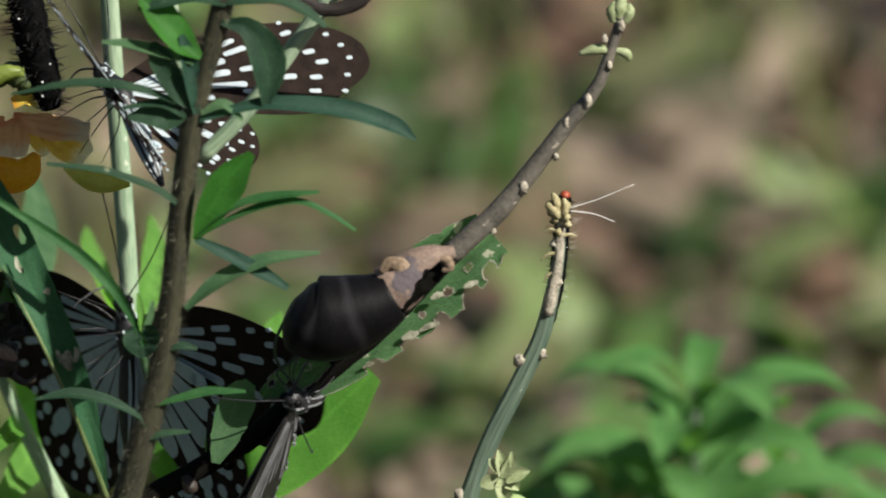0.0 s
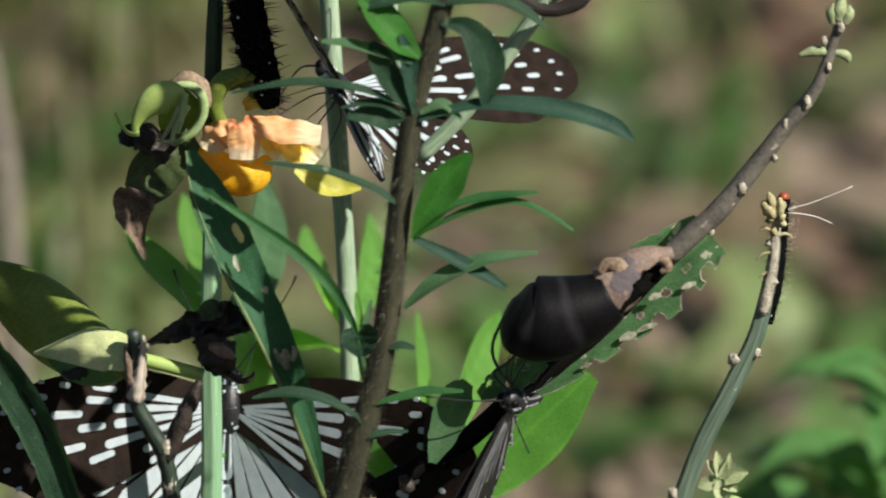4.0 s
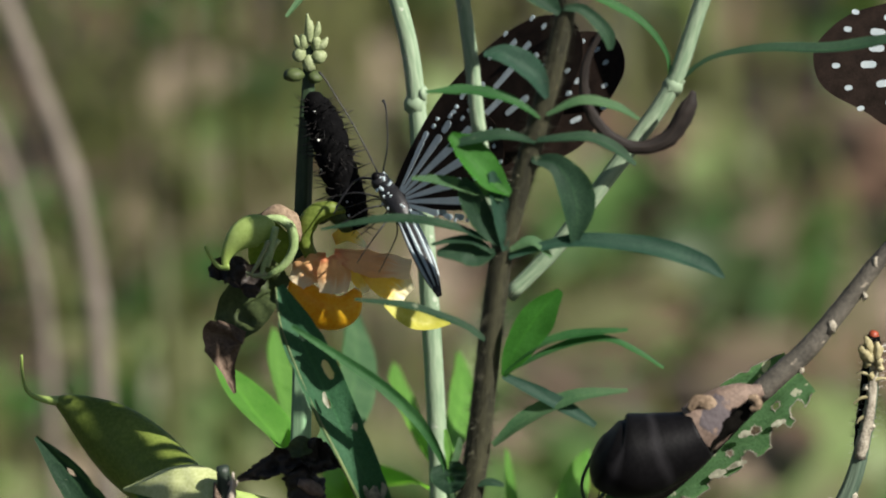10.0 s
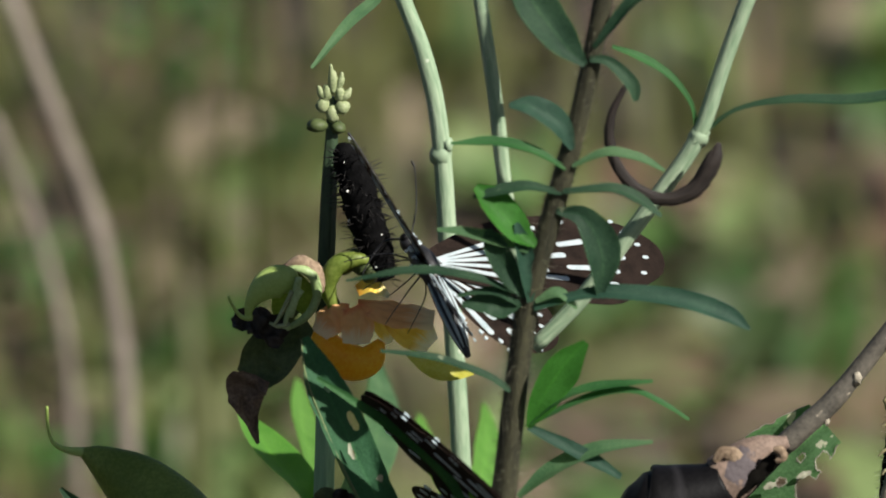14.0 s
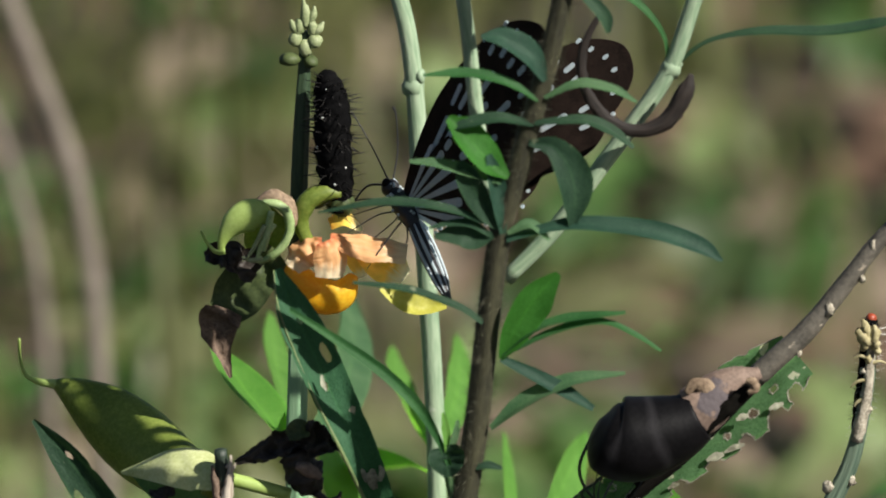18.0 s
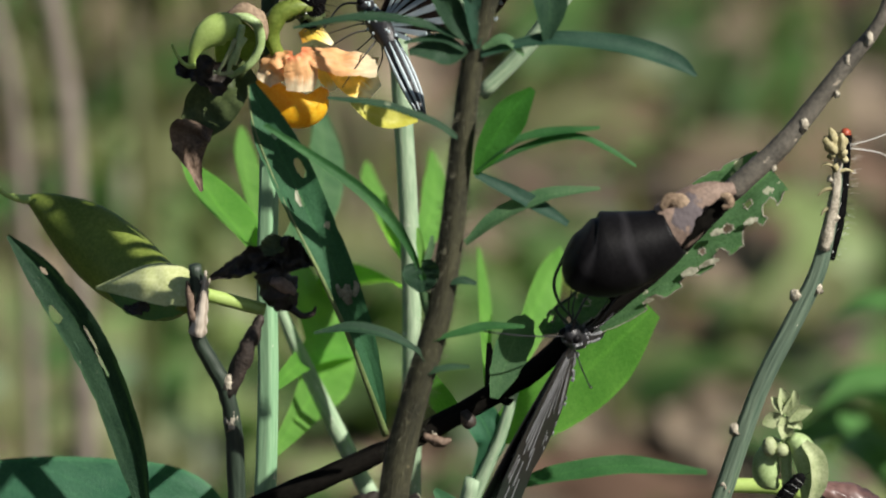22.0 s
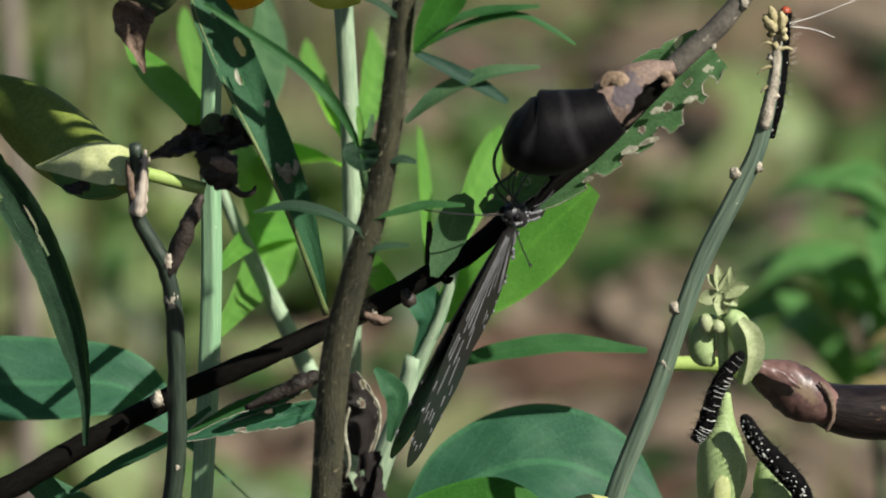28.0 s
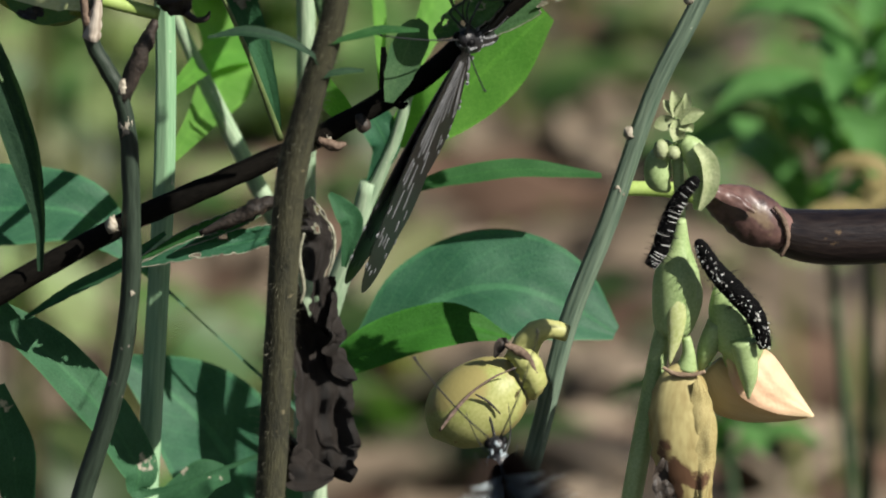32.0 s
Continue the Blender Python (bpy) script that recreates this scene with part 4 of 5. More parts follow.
for u, v, l, w in ((1276, 768, 36, 11), (1242, 784, 30, 15), (1350, 694, 26, 11), (1290, 714, 22, 13), (1168, 836, 20, 8)):
    leaf(chewed, [(u - l / 2, v + l * 0.25, DF2 + 0.0035), (u, v, DF2 + 0.0035), (u + l / 2, v - l * 0.15, DF2 + 0.0035)], (w * 0.4, w, w * 0.5), EDGE_DRY, name="scraped_patch", label="pale dry patch scraped bare",
         n=(0.3, -0.8, 0.5), fold=0.1, ragged=0.5, wave=0.2, nv=8, seed=u)
leaf(bush, [(1096, 826), (1058, 846), (1016, 868), (978, 890)], (26, 52, 50, 18), LEAF_CHEWED, DF2 - 0.003, n=(0.2, -0.8, 0.5), fold=0.2, wave=0.4, nv=24, nu=14, ragged=0.4, seed=8, rim=EDGE_DRY,
     label="pale chewed scrap of leaf", holes=((0.3, 0.2, 0.05, 0.3), (0.6, -0.3, 0.06, 0.3), (0.8, 0.5, 0.05, 0.3)))
leaf(bush, [(880, 1085), (970, 1030), (1080, 940), (1175, 850)], (16, 110, 130, 40), LEAF_BRIGHT, 0.045, n=(0.5, -0.6, 0.6), fold=0.2, seed=5)
leaf(bush, [(895, 1008), (915, 950), (938, 890), (958, 865)], (16, 66, 66, 24), LEAF_PALE, -0.02, n=(0.4, -0.8, 0.3), fold=0.2, ragged=0.3, nv=10)
leaf(bush, deep([(880, 1012), (874, 900), (872, 820), (868, 740)], 0, 0.13), (14, 52, 56, 14), LEAF_LIME, 0.06, n=(0.6, -0.7, 0.3))
leaf(bush, deep([(920, 985), (950, 890), (985, 810), (1015, 745)], 0, 0.13), (14, 72, 78, 16), LEAF_LIME, 0.07, n=(0.6, -0.7, 0.3))
leaf(bush, [(884, 1010), (888, 960), (886, 910)], (8, 20, 8), DRY_BLACK, -0.006, name="dead_leaf")
leaf(bush, [(845, 1050), (800, 1010), (772, 950)], (12, 44, 12), LEAF_BRIGHT, 0.01, n=(0, -0.9, 0.3))
leaf(bush, [(706, 1240), (640, 1256), (560, 1268), (452, 1298)], (36, 48, 42, 8), LEAF_TEAL, -0.004, n=(0, -0.7, 0.7), fold=0.3, nv=24, nu=20, ragged=0.4, wave=0.3, seed=15, rim=EDGE_DRY, holes=((0.5, 0.7, 0.03, 0.3), (0.7, -0.6, 0.03, 0.3)))
leaf(bush, [(690, 1190), (620, 1222), (540, 1252), (455, 1286)], (20, 42, 38, 8), LEAF_MID, -0.002, n=(0, -0.6, 0.8), fold=0.4, nv=20, nu=18, ragged=0.4, seed=16, rim=EDGE_DRY)
leaf(bush, [(500, 1240), (420, 1300), (330, 1345), (250, 1390)], (10, 28, 26, 8), LEAF_DARK, 0.0, n=(0, -0.6, 0.8), fold=0.5, nv=10, nu=10, ragged=0.4, seed=17)
pod(bush, [(700, 1180), (660, 1195), (620, 1215), (560, 1240)], (10, 15, 12, 5), DRY_BLACK, -0.008, name="dead_leaf", rough=0.5)
leaf(bush, [(200, 1345), (215, 1400), (260, 1440)], (20, 60, 30), LEAF_DARK, 0.0, n=(0, -0.7, 0.7), ragged=0.3, nv=8)
PD = DF2 - 0.014
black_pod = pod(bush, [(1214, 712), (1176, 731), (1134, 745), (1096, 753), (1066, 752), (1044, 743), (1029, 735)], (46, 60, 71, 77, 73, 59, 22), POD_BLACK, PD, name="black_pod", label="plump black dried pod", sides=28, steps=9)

neck = pod(black_pod, [(1206, 706), (1228, 690), (1250, 668), (1278, 650), (1304, 642), (1322, 636)], (48, 46, 38, 27, 17, 10), POD_NECK, PD + 0.001, name="neck", label="wrinkled pinkish brown pod neck", sides=22, rough=0.05)
pod(black_pod, [(1190, 672), (1206, 657), (1226, 662), (1236, 684), (1226, 712)], (5, 12, 15, 14, 5), POD_TAN, PD - 0.0018, name="crust", label="tan crumbling crust", rough=0.22, sides=16, flat=0.5)
# A dark solid laid on the neck; its colour stands for the split's shade.
pod(black_pod, [(1306, 652), (1290, 672), (1270, 694), (1246, 716), (1226, 742)], (5, 12, 15, 11, 4), BARK, PD - 0.0024, name="hollow", label="dark piece for the shaded split in the pod neck", rough=0.3, sides=14, flat=0.6)
pod(black_pod, [(1296, 650), (1309, 652), (1312, 664), (1300, 672)], (4, 8, 8, 4), POD_TAN, PD - 0.0042, name="crust", label="tan curled scale", rough=0.3, sides=12, flat=0.7)

for pts in ([(1022, 750), (1002, 800), (1012, 840), (1050, 882)], [(1060, 800), (1030, 830), (1005, 850), (1030, 880)]):
    pod(black_pod, pts, (3, 3, 3, 2), STEM_DARK, DF2 - 0.006, name="tendril", sides=6)

# ---- the stem with the red-headed caterpillar ----
DG = 0.0
STEM_G = [(1506, 560), (1500, 640), (1482, 730), (1463, 795), (1425, 872), (1360, 1003), (1284, 1220), (1212, 1400), (1158, 1605), (1090, 1850)]
WIDE_G = (7, 10, 13, 15, 16, 16, 16.5, 17, 17, 18)
podded = thing("podded_plant", foot(STEM_G, DG), "slanting grey-green ribbed stem with seed pods", "plant")
stem(podded, STEM_G, WIDE_G, STEM_GREY, DG, ridges=5, sides=20)
for u, v, r in ((1428, 826, 15), (1468, 814, 13), (1322, 1064, 15), (1205, 1420, 17), (1305, 1165, 16), (1498, 660, 12), (1490, 620, 9), (1500, 690, 9)):
    part("node", ball(bmesh.new(), u, v, DG - 0.0006, r * 0.7, lump=0.9), NODE, podded)
for pts, r in (([(1500, 575), (1490, 560), (1480, 548)], (10, 18, 8)), ([(1508, 570), (1512, 556), (1510, 540)], (10, 15, 6)), ([(1498, 565), (1496, 545), (1490, 530)], (8, 12, 4))):
    pod(podded, pts, [x * 0.62 for x in r], CREAM, DG - 0.002, name="bud", rough=0.5)
for u, v, r in ((1488, 552, 8), (1502, 566, 9), (1512, 574, 8), (1492, 578, 7), (1516, 586, 6), (1500, 600, 6)):
    part("bud_scale", ball(bmesh.new(), u, v, DG - 0.0018, r, r * 1.1, lump=0.9), CREAM, podded)
stem(podded, [(1506, 562), (1500, 640), (1490, 694), (1478, 745)], (7, 9, 11, 12), NODE, DG - 0.0006, name="dry_top", root=False, label="bleached bumpy stem top", rough=0.4, sides=14)
for pts in ([(1500, 600), (1484, 594), (1474, 598)], [(1502, 608), (1520, 604), (1532, 608)], [(1498, 636), (1480, 640), (1468, 650)], [(1494, 668), (1480, 676), (1474, 684)]):
    pod(podded, pts, (3.5, 3, 1.2), CREAM, DG - 0.001, name="bristle", sides=6)
stem(podded, [(1308, 1163), (1350, 1163), (1400, 1166), (1460, 1180)], (14, 14, 15, 18), POD_LIME, DG + 0.002, name="stalk", root=False, label="pale yellow-green stalk")
dark_pod = pod(podded, [(1562, 1220), (1600, 1240), (1650, 1249), (1720, 1250), (1840, 1246)], (34, 43, 49, 50, 48), POD_DARK, DG + 0.008, name="dark_pod", label="ripe blackish brown pod", sides=20)
pod(dark_pod, [(1452, 1176), (1478, 1184), (1512, 1198), (1548, 1220), (1582, 1236), (1600, 1244)], (13, 30, 44, 48, 38, 30), POD_PURPLE, DG + 0.006, name="pod_neck", label="purplish pod neck", sides=24, rough=0.1, flat=0.8)
pod(dark_pod, [(1578, 1196), (1596, 1222), (1602, 1256), (1590, 1284)], (3, 5, 5, 3), DRY_BROWN, DG + 0.003, name="crack", rough=0.6, sides=10)
leaf(dark_pod, [(1462, 1160), (1490, 1172), (1520, 1186), (1545, 1206)], (10, 26, 24, 6), POD_PURPLE, DG + 0.001, name="scale", fold=-0.5, wave=0.4, nv=8)
YD = DG - 0.012
yellow_pod = pod(podded, [(1124, 1500), (1094, 1517), (1056, 1540), (1018, 1563), (990, 1583), (970, 1600)], (44, 66, 75, 70, 50, 8), POD_YELLOW, YD, name="yellow_pod", label="oval yellow-green pod with a brown seam", sides=26, steps=9)
pod(yellow_pod, [(1120, 1480), (1080, 1497), (1040, 1525), (1008, 1560), (984, 1592)], (1, 2, 2.5, 4, 2), POD_NECK, YD - 0.0067, name="seam", label="brown seam", sides=8, flat=0.4)
pod(yellow_pod, [(1126, 1520), (1100, 1560), (1060, 1596), (1010, 1612)], (2, 2.5, 2.5, 2), LEAF_TAN, YD - 0.0052, name="seam", sides=7, flat=0.4)
pod(yellow_pod, [(1048, 1527), (1070, 1540), (1092, 1562)], (1.5, 2.5, 1.5), DRY_BLACK, YD - 0.0076, name="thread", sides=6)
pod(yellow_pod, [(1212, 1420), (1186, 1412), (1158, 1416), (1138, 1440), (1126, 1470)], (15, 17, 21, 26, 30), POD_YELLOW, YD + 0.002, name="pod_stalk", rough=0.1)
pod(yellow_pod, [(1104, 1452), (1128, 1462), (1146, 1482), (1152, 1512), (1148, 1536)], (8, 20, 24, 20, 6), POD_YELLOW, YD - 0.003, name="calyx", label="shrunken purplish yellow calyx", rough=0.3, sides=14)
pod(yellow_pod, [(1100, 1440), (1118, 1446), (1140, 1462), (1156, 1490)], (4, 8, 7, 3), DRY_BROWN, YD - 0.0046, name="sepal", rough=0.4, sides=10)
leaf(yellow_pod, [(1106, 1432), (1092, 1440), (1082, 1462)], (12, 22, 5), DRY_BLACK, YD - 0.004, name="sepal", fold=0.5, wave=0.6)

# ---- the budding stem ----
DH = -0.02
STEM_H = [(1404, 1030), (1405, 1120), (1408, 1200), (1400, 1330), (1375, 1430), (1350, 1560), (1320, 1720), (1300, 1850)]
WIDE_H = (6, 9, 10, 12, 16, 18, 18, 19)
budding = thing("budding_plant", foot(STEM_H, DH), "green plant with pale buds and a pinkish closed flower", "plant")
stem(budding, STEM_H, WIDE_H, CALYX, DH, ridges=5, sides=16)
for pts, r in (([(1404, 1030), (1400, 1005), (1396, 988)], (10, 12, 2)), ([(1404, 1035), (1418, 1012), (1420, 992)], (9, 11, 2)), ([(1408, 1040), (1432, 1030), (1452, 1026)], (9, 13, 2)),
               ([(1400, 1042), (1378, 1046), (1364, 1052)], (9, 13, 2)), ([(1402, 1030), (1388, 1014), (1380, 1004)], (8, 9, 2)), ([(1408, 1050), (1424, 1052), (1432, 1060)], (7, 9, 2)),
               ([(1406, 1075), (1402, 1055), (1402, 1040)], (10, 14, 8))):
    leaf(budding, pts, [x * 2.1 for x in r], BUD, DH - 0.002, name="bract", fold=0.7, n=(0.2, -0.9, 0.3))
    pod(budding, pts[:2] + [tuple((p + q) / 2 for p, q in zip(pts[1], pts[2]))], (r[0] * 0.6, r[1] * 0.6, 2), BUD, DH, name="bud")
pod(budding, [(1392, 1080), (1372, 1110), (1372, 1145), (1390, 1165)], (10, 22, 24, 6), CALYX, DH, name="bud")
part("bud", ball(bmesh.new(), 1398, 1098, DH - 0.003, 13, 13), BUD, budding)
part("bud", ball(bmesh.new(), 1376, 1092, DH - 0.003, 14, 18, lump=0.3), BUD, budding)
pod(budding, [(1414, 1075), (1432, 1092), (1446, 1130), (1446, 1175), (1436, 1198)], (12, 22, 22, 16, 4), CALYX, DH - 0.002, name="bud")
leaf(budding, [(1436, 1085), (1458, 1115), (1462, 1160), (1444, 1200)], (16, 34, 28, 6), BUD, DH - 0.004, name="bract", fold=0.5)
green_bud = pod(budding, [(1412, 1215), (1408, 1262), (1404, 1310), (1402, 1360), (1398, 1405), (1396, 1420)], (8, 20, 40, 43, 36, 22), CALYX, DH - 0.003, name="green_bud", label="closed green calyx", sides=18, steps=7)
pod(green_bud, [(1408, 1330), (1404, 1380), (1400, 1425), (1390, 1474)], (4, 17, 13, 1.5), SEPAL, DH - 0.0066, name="petal_tip", flat=0.5)
pod(green_bud, [(1430, 1300), (1436, 1350), (1424, 1400), (1412, 1430)], (6, 14, 12, 2), CALYX, DH - 0.0045, name="sepal", flat=0.6)
bloom = pod(budding, [(1462, 1478), (1492, 1508), (1536, 1532), (1588, 1552), (1645, 1566)], (26, 56, 50, 27, 3), PETAL_PINK, DH, name="closed_flower", label="closed pink and yellow flower", sides=20, steps=7, flat=0.5)
leaf(bloom, [(1512, 1448, DH - 0.0042), (1546, 1490, DH - 0.0042), (1592, 1530, DH - 0.003), (1646, 1566, DH - 0.001)], (56, 96, 70, 4), PETAL_BLUSH, name="petal", label="pale yellow petal with a pink blush", n=(0.2, -0.9, 0.4), fold=-0.25,
     wave=0.1, pleat=0.03, **CRIMP)
pod(bloom, [(1478, 1335), (1492, 1368), (1510, 1410), (1514, 1450), (1500, 1480)], (12, 36, 46, 42, 14), CALYX, DH - 0.002, name="calyx", sides=18, steps=7)
pod(bloom, [(1520, 1430), (1530, 1490), (1530, 1535)], (24, 18, 2), CALYX, DH - 0.007, name="sepal")
pod(bloom, [(1476, 1400), (1456, 1450), (1444, 1490)], (20, 18, 3), CALYX, DH - 0.003, name="sepal")
spent = pod(budding, [(1420, 1475), (1414, 1500), (1408, 1550), (1412, 1610), (1420, 1670), (1430, 1722)], (18, 42, 55, 58, 48, 36), PETAL_DRY, DH - 0.006, name="spent_flower", label="withered yellow-brown flower", sides=20, steps=7,
            rough=0.07, flat=0.7)
leaf(spent, [(1380, 1640), (1372, 1680), (1384, 1712), (1400, 1730)], (14, 36, 40, 16), DRY_BLACK, DH - 0.009, name="dry_rim", fold=0.4, wave=0.8, ragged=0.5, nv=8)
pod(spent, [(1378, 1478), (1400, 1490), (1430, 1492), (1454, 1486)], (3, 4.5, 4.5, 3), POD_TAN, DH - 0.0088, name="dry_rim", rough=0.5, sides=10)
leaf(spent, [(1440, 1500), (1452, 1560), (1456, 1630), (1450, 1710)], (14, 50, 46, 20), PETAL_DRY, DH - 0.0095, name="petal", fold=-0.4, wave=0.4, ragged=0.3, nv=10)
pod(spent, [(1420, 1425), (1424, 1455), (1420, 1482)], (8, 12, 20), CALYX, DH - 0.006, name="flower_stalk")

# ---- the broken twig with the green pod ----
DI = -0.0185
STEM_I = [(366, 772), (372, 830), (370, 893), (395, 945), (420, 993), (436, 1080), (440, 1235), (436, 1355), (410, 1515), (350, 1705), (310, 1850)]
WIDE_I = (11, 15, 14, 15, 15, 16, 17, 18, 18, 19, 20)
twig = thing("broken_twig_plant", foot(STEM_I, DI), "broken dark twig plant with a striped-lit green pod", "plant")
stem(twig, STEM_I, WIDE_I, TWIG, DI, rough=0.15, sides=12)
stem(twig, [(385, 782), (383, 812), (379, 850), (369, 896)], (2, 6, 11, 15), TWIG_DEAD, DI - 0.0015, name="broken_end", root=False, rough=0.5, sides=12, label="bleached broken stem end")
stem(twig, [(352, 800), (356, 826), (364, 868)], (2, 7, 11), DRY_BROWN, DI - 0.0012, name="splinter", root=False, rough=0.5)
stem(twig, [(376, 800), (388, 806), (392, 796)], (4, 4, 1), TWIG_DEAD, DI - 0.0012, name="splinter", root=False)
stem(twig, [(424, 1005), (444, 955), (464, 905), (484, 862)], (13, 15, 15, 6), DRY_BLACK, DI, name="side_twig", root=False, rough=0.6)
for u, v, r in ((424, 980, 15), (430, 1050, 15), (405, 1225, 14), (438, 1342, 13), (412, 1520, 12)):
    part("node", ball(bmesh.new(), u, v, DI - 0.0008, r * 0.75, r * 1.1, lump=0.9), NODE, twig)
green_pod = pod(twig, [(74, 655, 0.03), (110, 674, 0.029), (165, 712, 0.027), (225, 762, 0.023), (280, 805, 0.016), (318, 828, 0.008), (350, 832, -0.004)], (10, 32, 58, 68, 60, 46, 26), POD_GREEN, DI + 0.004, name="green_pod", label="plump green pod with a curled tip", sides=22,
                steps=8, flat=0.75)
pod(green_pod, [(10, 575), (12, 612), (22, 640), (45, 652), (80, 657)], (2.5, 3, 4, 6, 10), POD_LIME, 0.03, name="tip")
leaf(green_pod, [(360, 816, -0.019), (318, 802, -0.016), (262, 800, -0.013), (190, 812, -0.006)], (56, 80, 64, 6), SEPAL, DI - 0.002, name="sepal", label="pale cream-green sepal", n=(0.2, -0.9, 0.5), fold=-0.4, nv=8, nu=9, wave=0.15)
leaf(green_pod, [(286, 846, -0.013), (262, 850, -0.012), (240, 846, -0.009)], (16, 30, 10), DRY_BLACK, DI, name="dead_scrap", ragged=0.7, wave=1.0, nv=8)
leaf(green_pod, [(352, 836, -0.017), (310, 842, -0.013), (260, 838, -0.01), (208, 812, -0.005)], (30, 52, 56, 10), LEAF_PALE, name="sepal", n=(0, -0.9, 0.2), fold=-0.3, ragged=0.3, nv=8)
pod(green_pod, [(345, 832), (362, 846), (372, 866)], (24, 18, 14), POD_GREEN, DI + 0.002, name="pod_stalk")
stem(twig, [(375, 822), (430, 836), (490, 852)], (12, 13, 12), POD_LIME, DI + 0.006, name="stalk", root=False)
dead = pod(twig, [(440, 778), (480, 764), (520, 752), (565, 766)], (6, 15, 19, 8), DRY_BLACK, DI + 0.008, name="dead_flower", label="shrivelled black flower", rough=0.8, flat=0.8, sides=16)
leaf(dead, [(392, 796), (425, 784), (465, 768), (505, 752)], (8, 30, 50, 36), DRY_BLACK, DI + 0.006, name="dead_petal", fold=0.5, wave=1.1, ragged=0.5, nv=10, nu=8, seed=31)
leaf(dead, [(490, 745), (525, 755), (560, 765), (585, 760)], (30, 60, 50, 12), DRY_BLACK, DI + 0.005, name="dead_petal", fold=0.6, wave=1.3, ragged=0.6, nv=10, nu=8, seed=33)
leaf(dead, [(485, 748), (505, 738), (525, 742)], (20, 40, 16), OLIVE, DI + 0.004, name="dead_sepal", fold=0.4, wave=0.6)
pod(dead, [(498, 775), (508, 802), (522, 828), (540, 848)], (22, 30, 30, 10), DRY_BLACK, DI + 0.006, name="dead_petal", rough=0.6, sides=16)
pod(dead, [(500, 800), (520, 806), (544, 822)], (6, 12, 5), POD_NECK, DI + 0.003, name="dry_tip", rough=0.5)
pod(dead, [(535, 848), (556, 862), (574, 858), (580, 846)], (7, 6, 5, 2), DRY_BLACK, DI + 0.005, name="hook", sides=7)
pod(dead, [(545, 765), (566, 735), (590, 700), (604, 676)], (12, 9, 7, 2), DRY_BLACK, DI + 0.010, name="dead_shoot", rough=0.4)

# ---- broad leaves low down ----
LOW = [(860, 1150), (835, 1250), (800, 1340), (770, 1450), (760, 1560), (765, 1800)]
low_plant = thing("broad_leaved_plant", foot(LOW, 0.04), "broad-leaved green plant low among the stems", "plant")
stem(low_plant, LOW, (16, 20, 21, 21, 22, 22), STEM_PALE, 0.04)
stem(low_plant, [(940, 960), (905, 1080), (860, 1180), (838, 1245)], (9, 11, 13, 14), STEM_PALE, 0.04, name="side_stem", root=False)
stem(low_plant, [(450, 700), (500, 810), (552, 930), (600, 1030), (645, 1120), (695, 1215), (760, 1320), (782, 1400)], (6, 9, 13, 15, 16, 17, 17, 16), STEM_PALE, 0.075, name="side_stem", root=False)
for i, (pts, wide, green, d, face) in enumerate((
        ([(770, 1450), (850, 1440), (960, 1370), (1080, 1335), (1200, 1365), (1296, 1420)], (14, 60, 180, 210, 170, 30), LEAF_TEAL, 0.045, (0, -0.75, 0.65)),
        ([(768, 1480), (812, 1470), (900, 1430), (1010, 1405), (1112, 1428)], (14, 60, 92, 84, 8), LEAF_FRESH, 0.02, (0.1, -0.6, 0.6)),
        ([(850, 1200), (930, 1165), (1010, 1142), (1130, 1128), (1272, 1140)], (10, 20, 38, 42, 12), LEAF_MID, 0.04, (0, -0.6, 0.8)),
        ([(760, 1580), (480, 1320), (350, 1205), (200, 1195), (0, 1195), (-220, 1215)], (10, 12, 130, 165, 160, 30), LEAF_TEAL, 0.05, (0, -0.7, 0.7)),
        ([(760, 1600), (470, 1700), (450, 1655), (390, 1560), (290, 1450), (170, 1360)], (10, 14, 80, 96, 90, 40), LEAF_DARK, 0.012, (0.5, -0.7, 0.4)),
        ([(765, 1790), (690, 1780), (620, 1650), (540, 1550), (430, 1470)], (14, 180, 230, 190, 40), LEAF_TEAL, 0.055, (0, -0.8, 0.6)),
        ([(765, 1780), (500, 1750), (560, 1680), (612, 1668)], (10, 30, 74, 30), LEAF_DARK, 0.03, (0, -0.7, 0.7)),
        ([(765, 1790), (300, 1780), (225, 1620), (195, 1510)], (10, 40, 84, 40), LEAF_DARK, 0.0, (0.3, -0.8, 0.5)),
        ([(815, 1300), (830, 1230), (815, 1200), (790, 1170)], (10, 40, 40, 10), LEAF_DARK, 0.03, (0, -0.8, 0.5)),
        ([(860, 1150), (890, 1090), (870, 1040), (850, 1010)], (10, 50, 60, 16), LEAF_TEAL, 0.04, (0, -0.8, 0.5)))):
    leaf(low_plant, pts, wide, green, d, n=face, seed=40 + i, wave=0.15, nv=8, nu=7, fold=0.18)

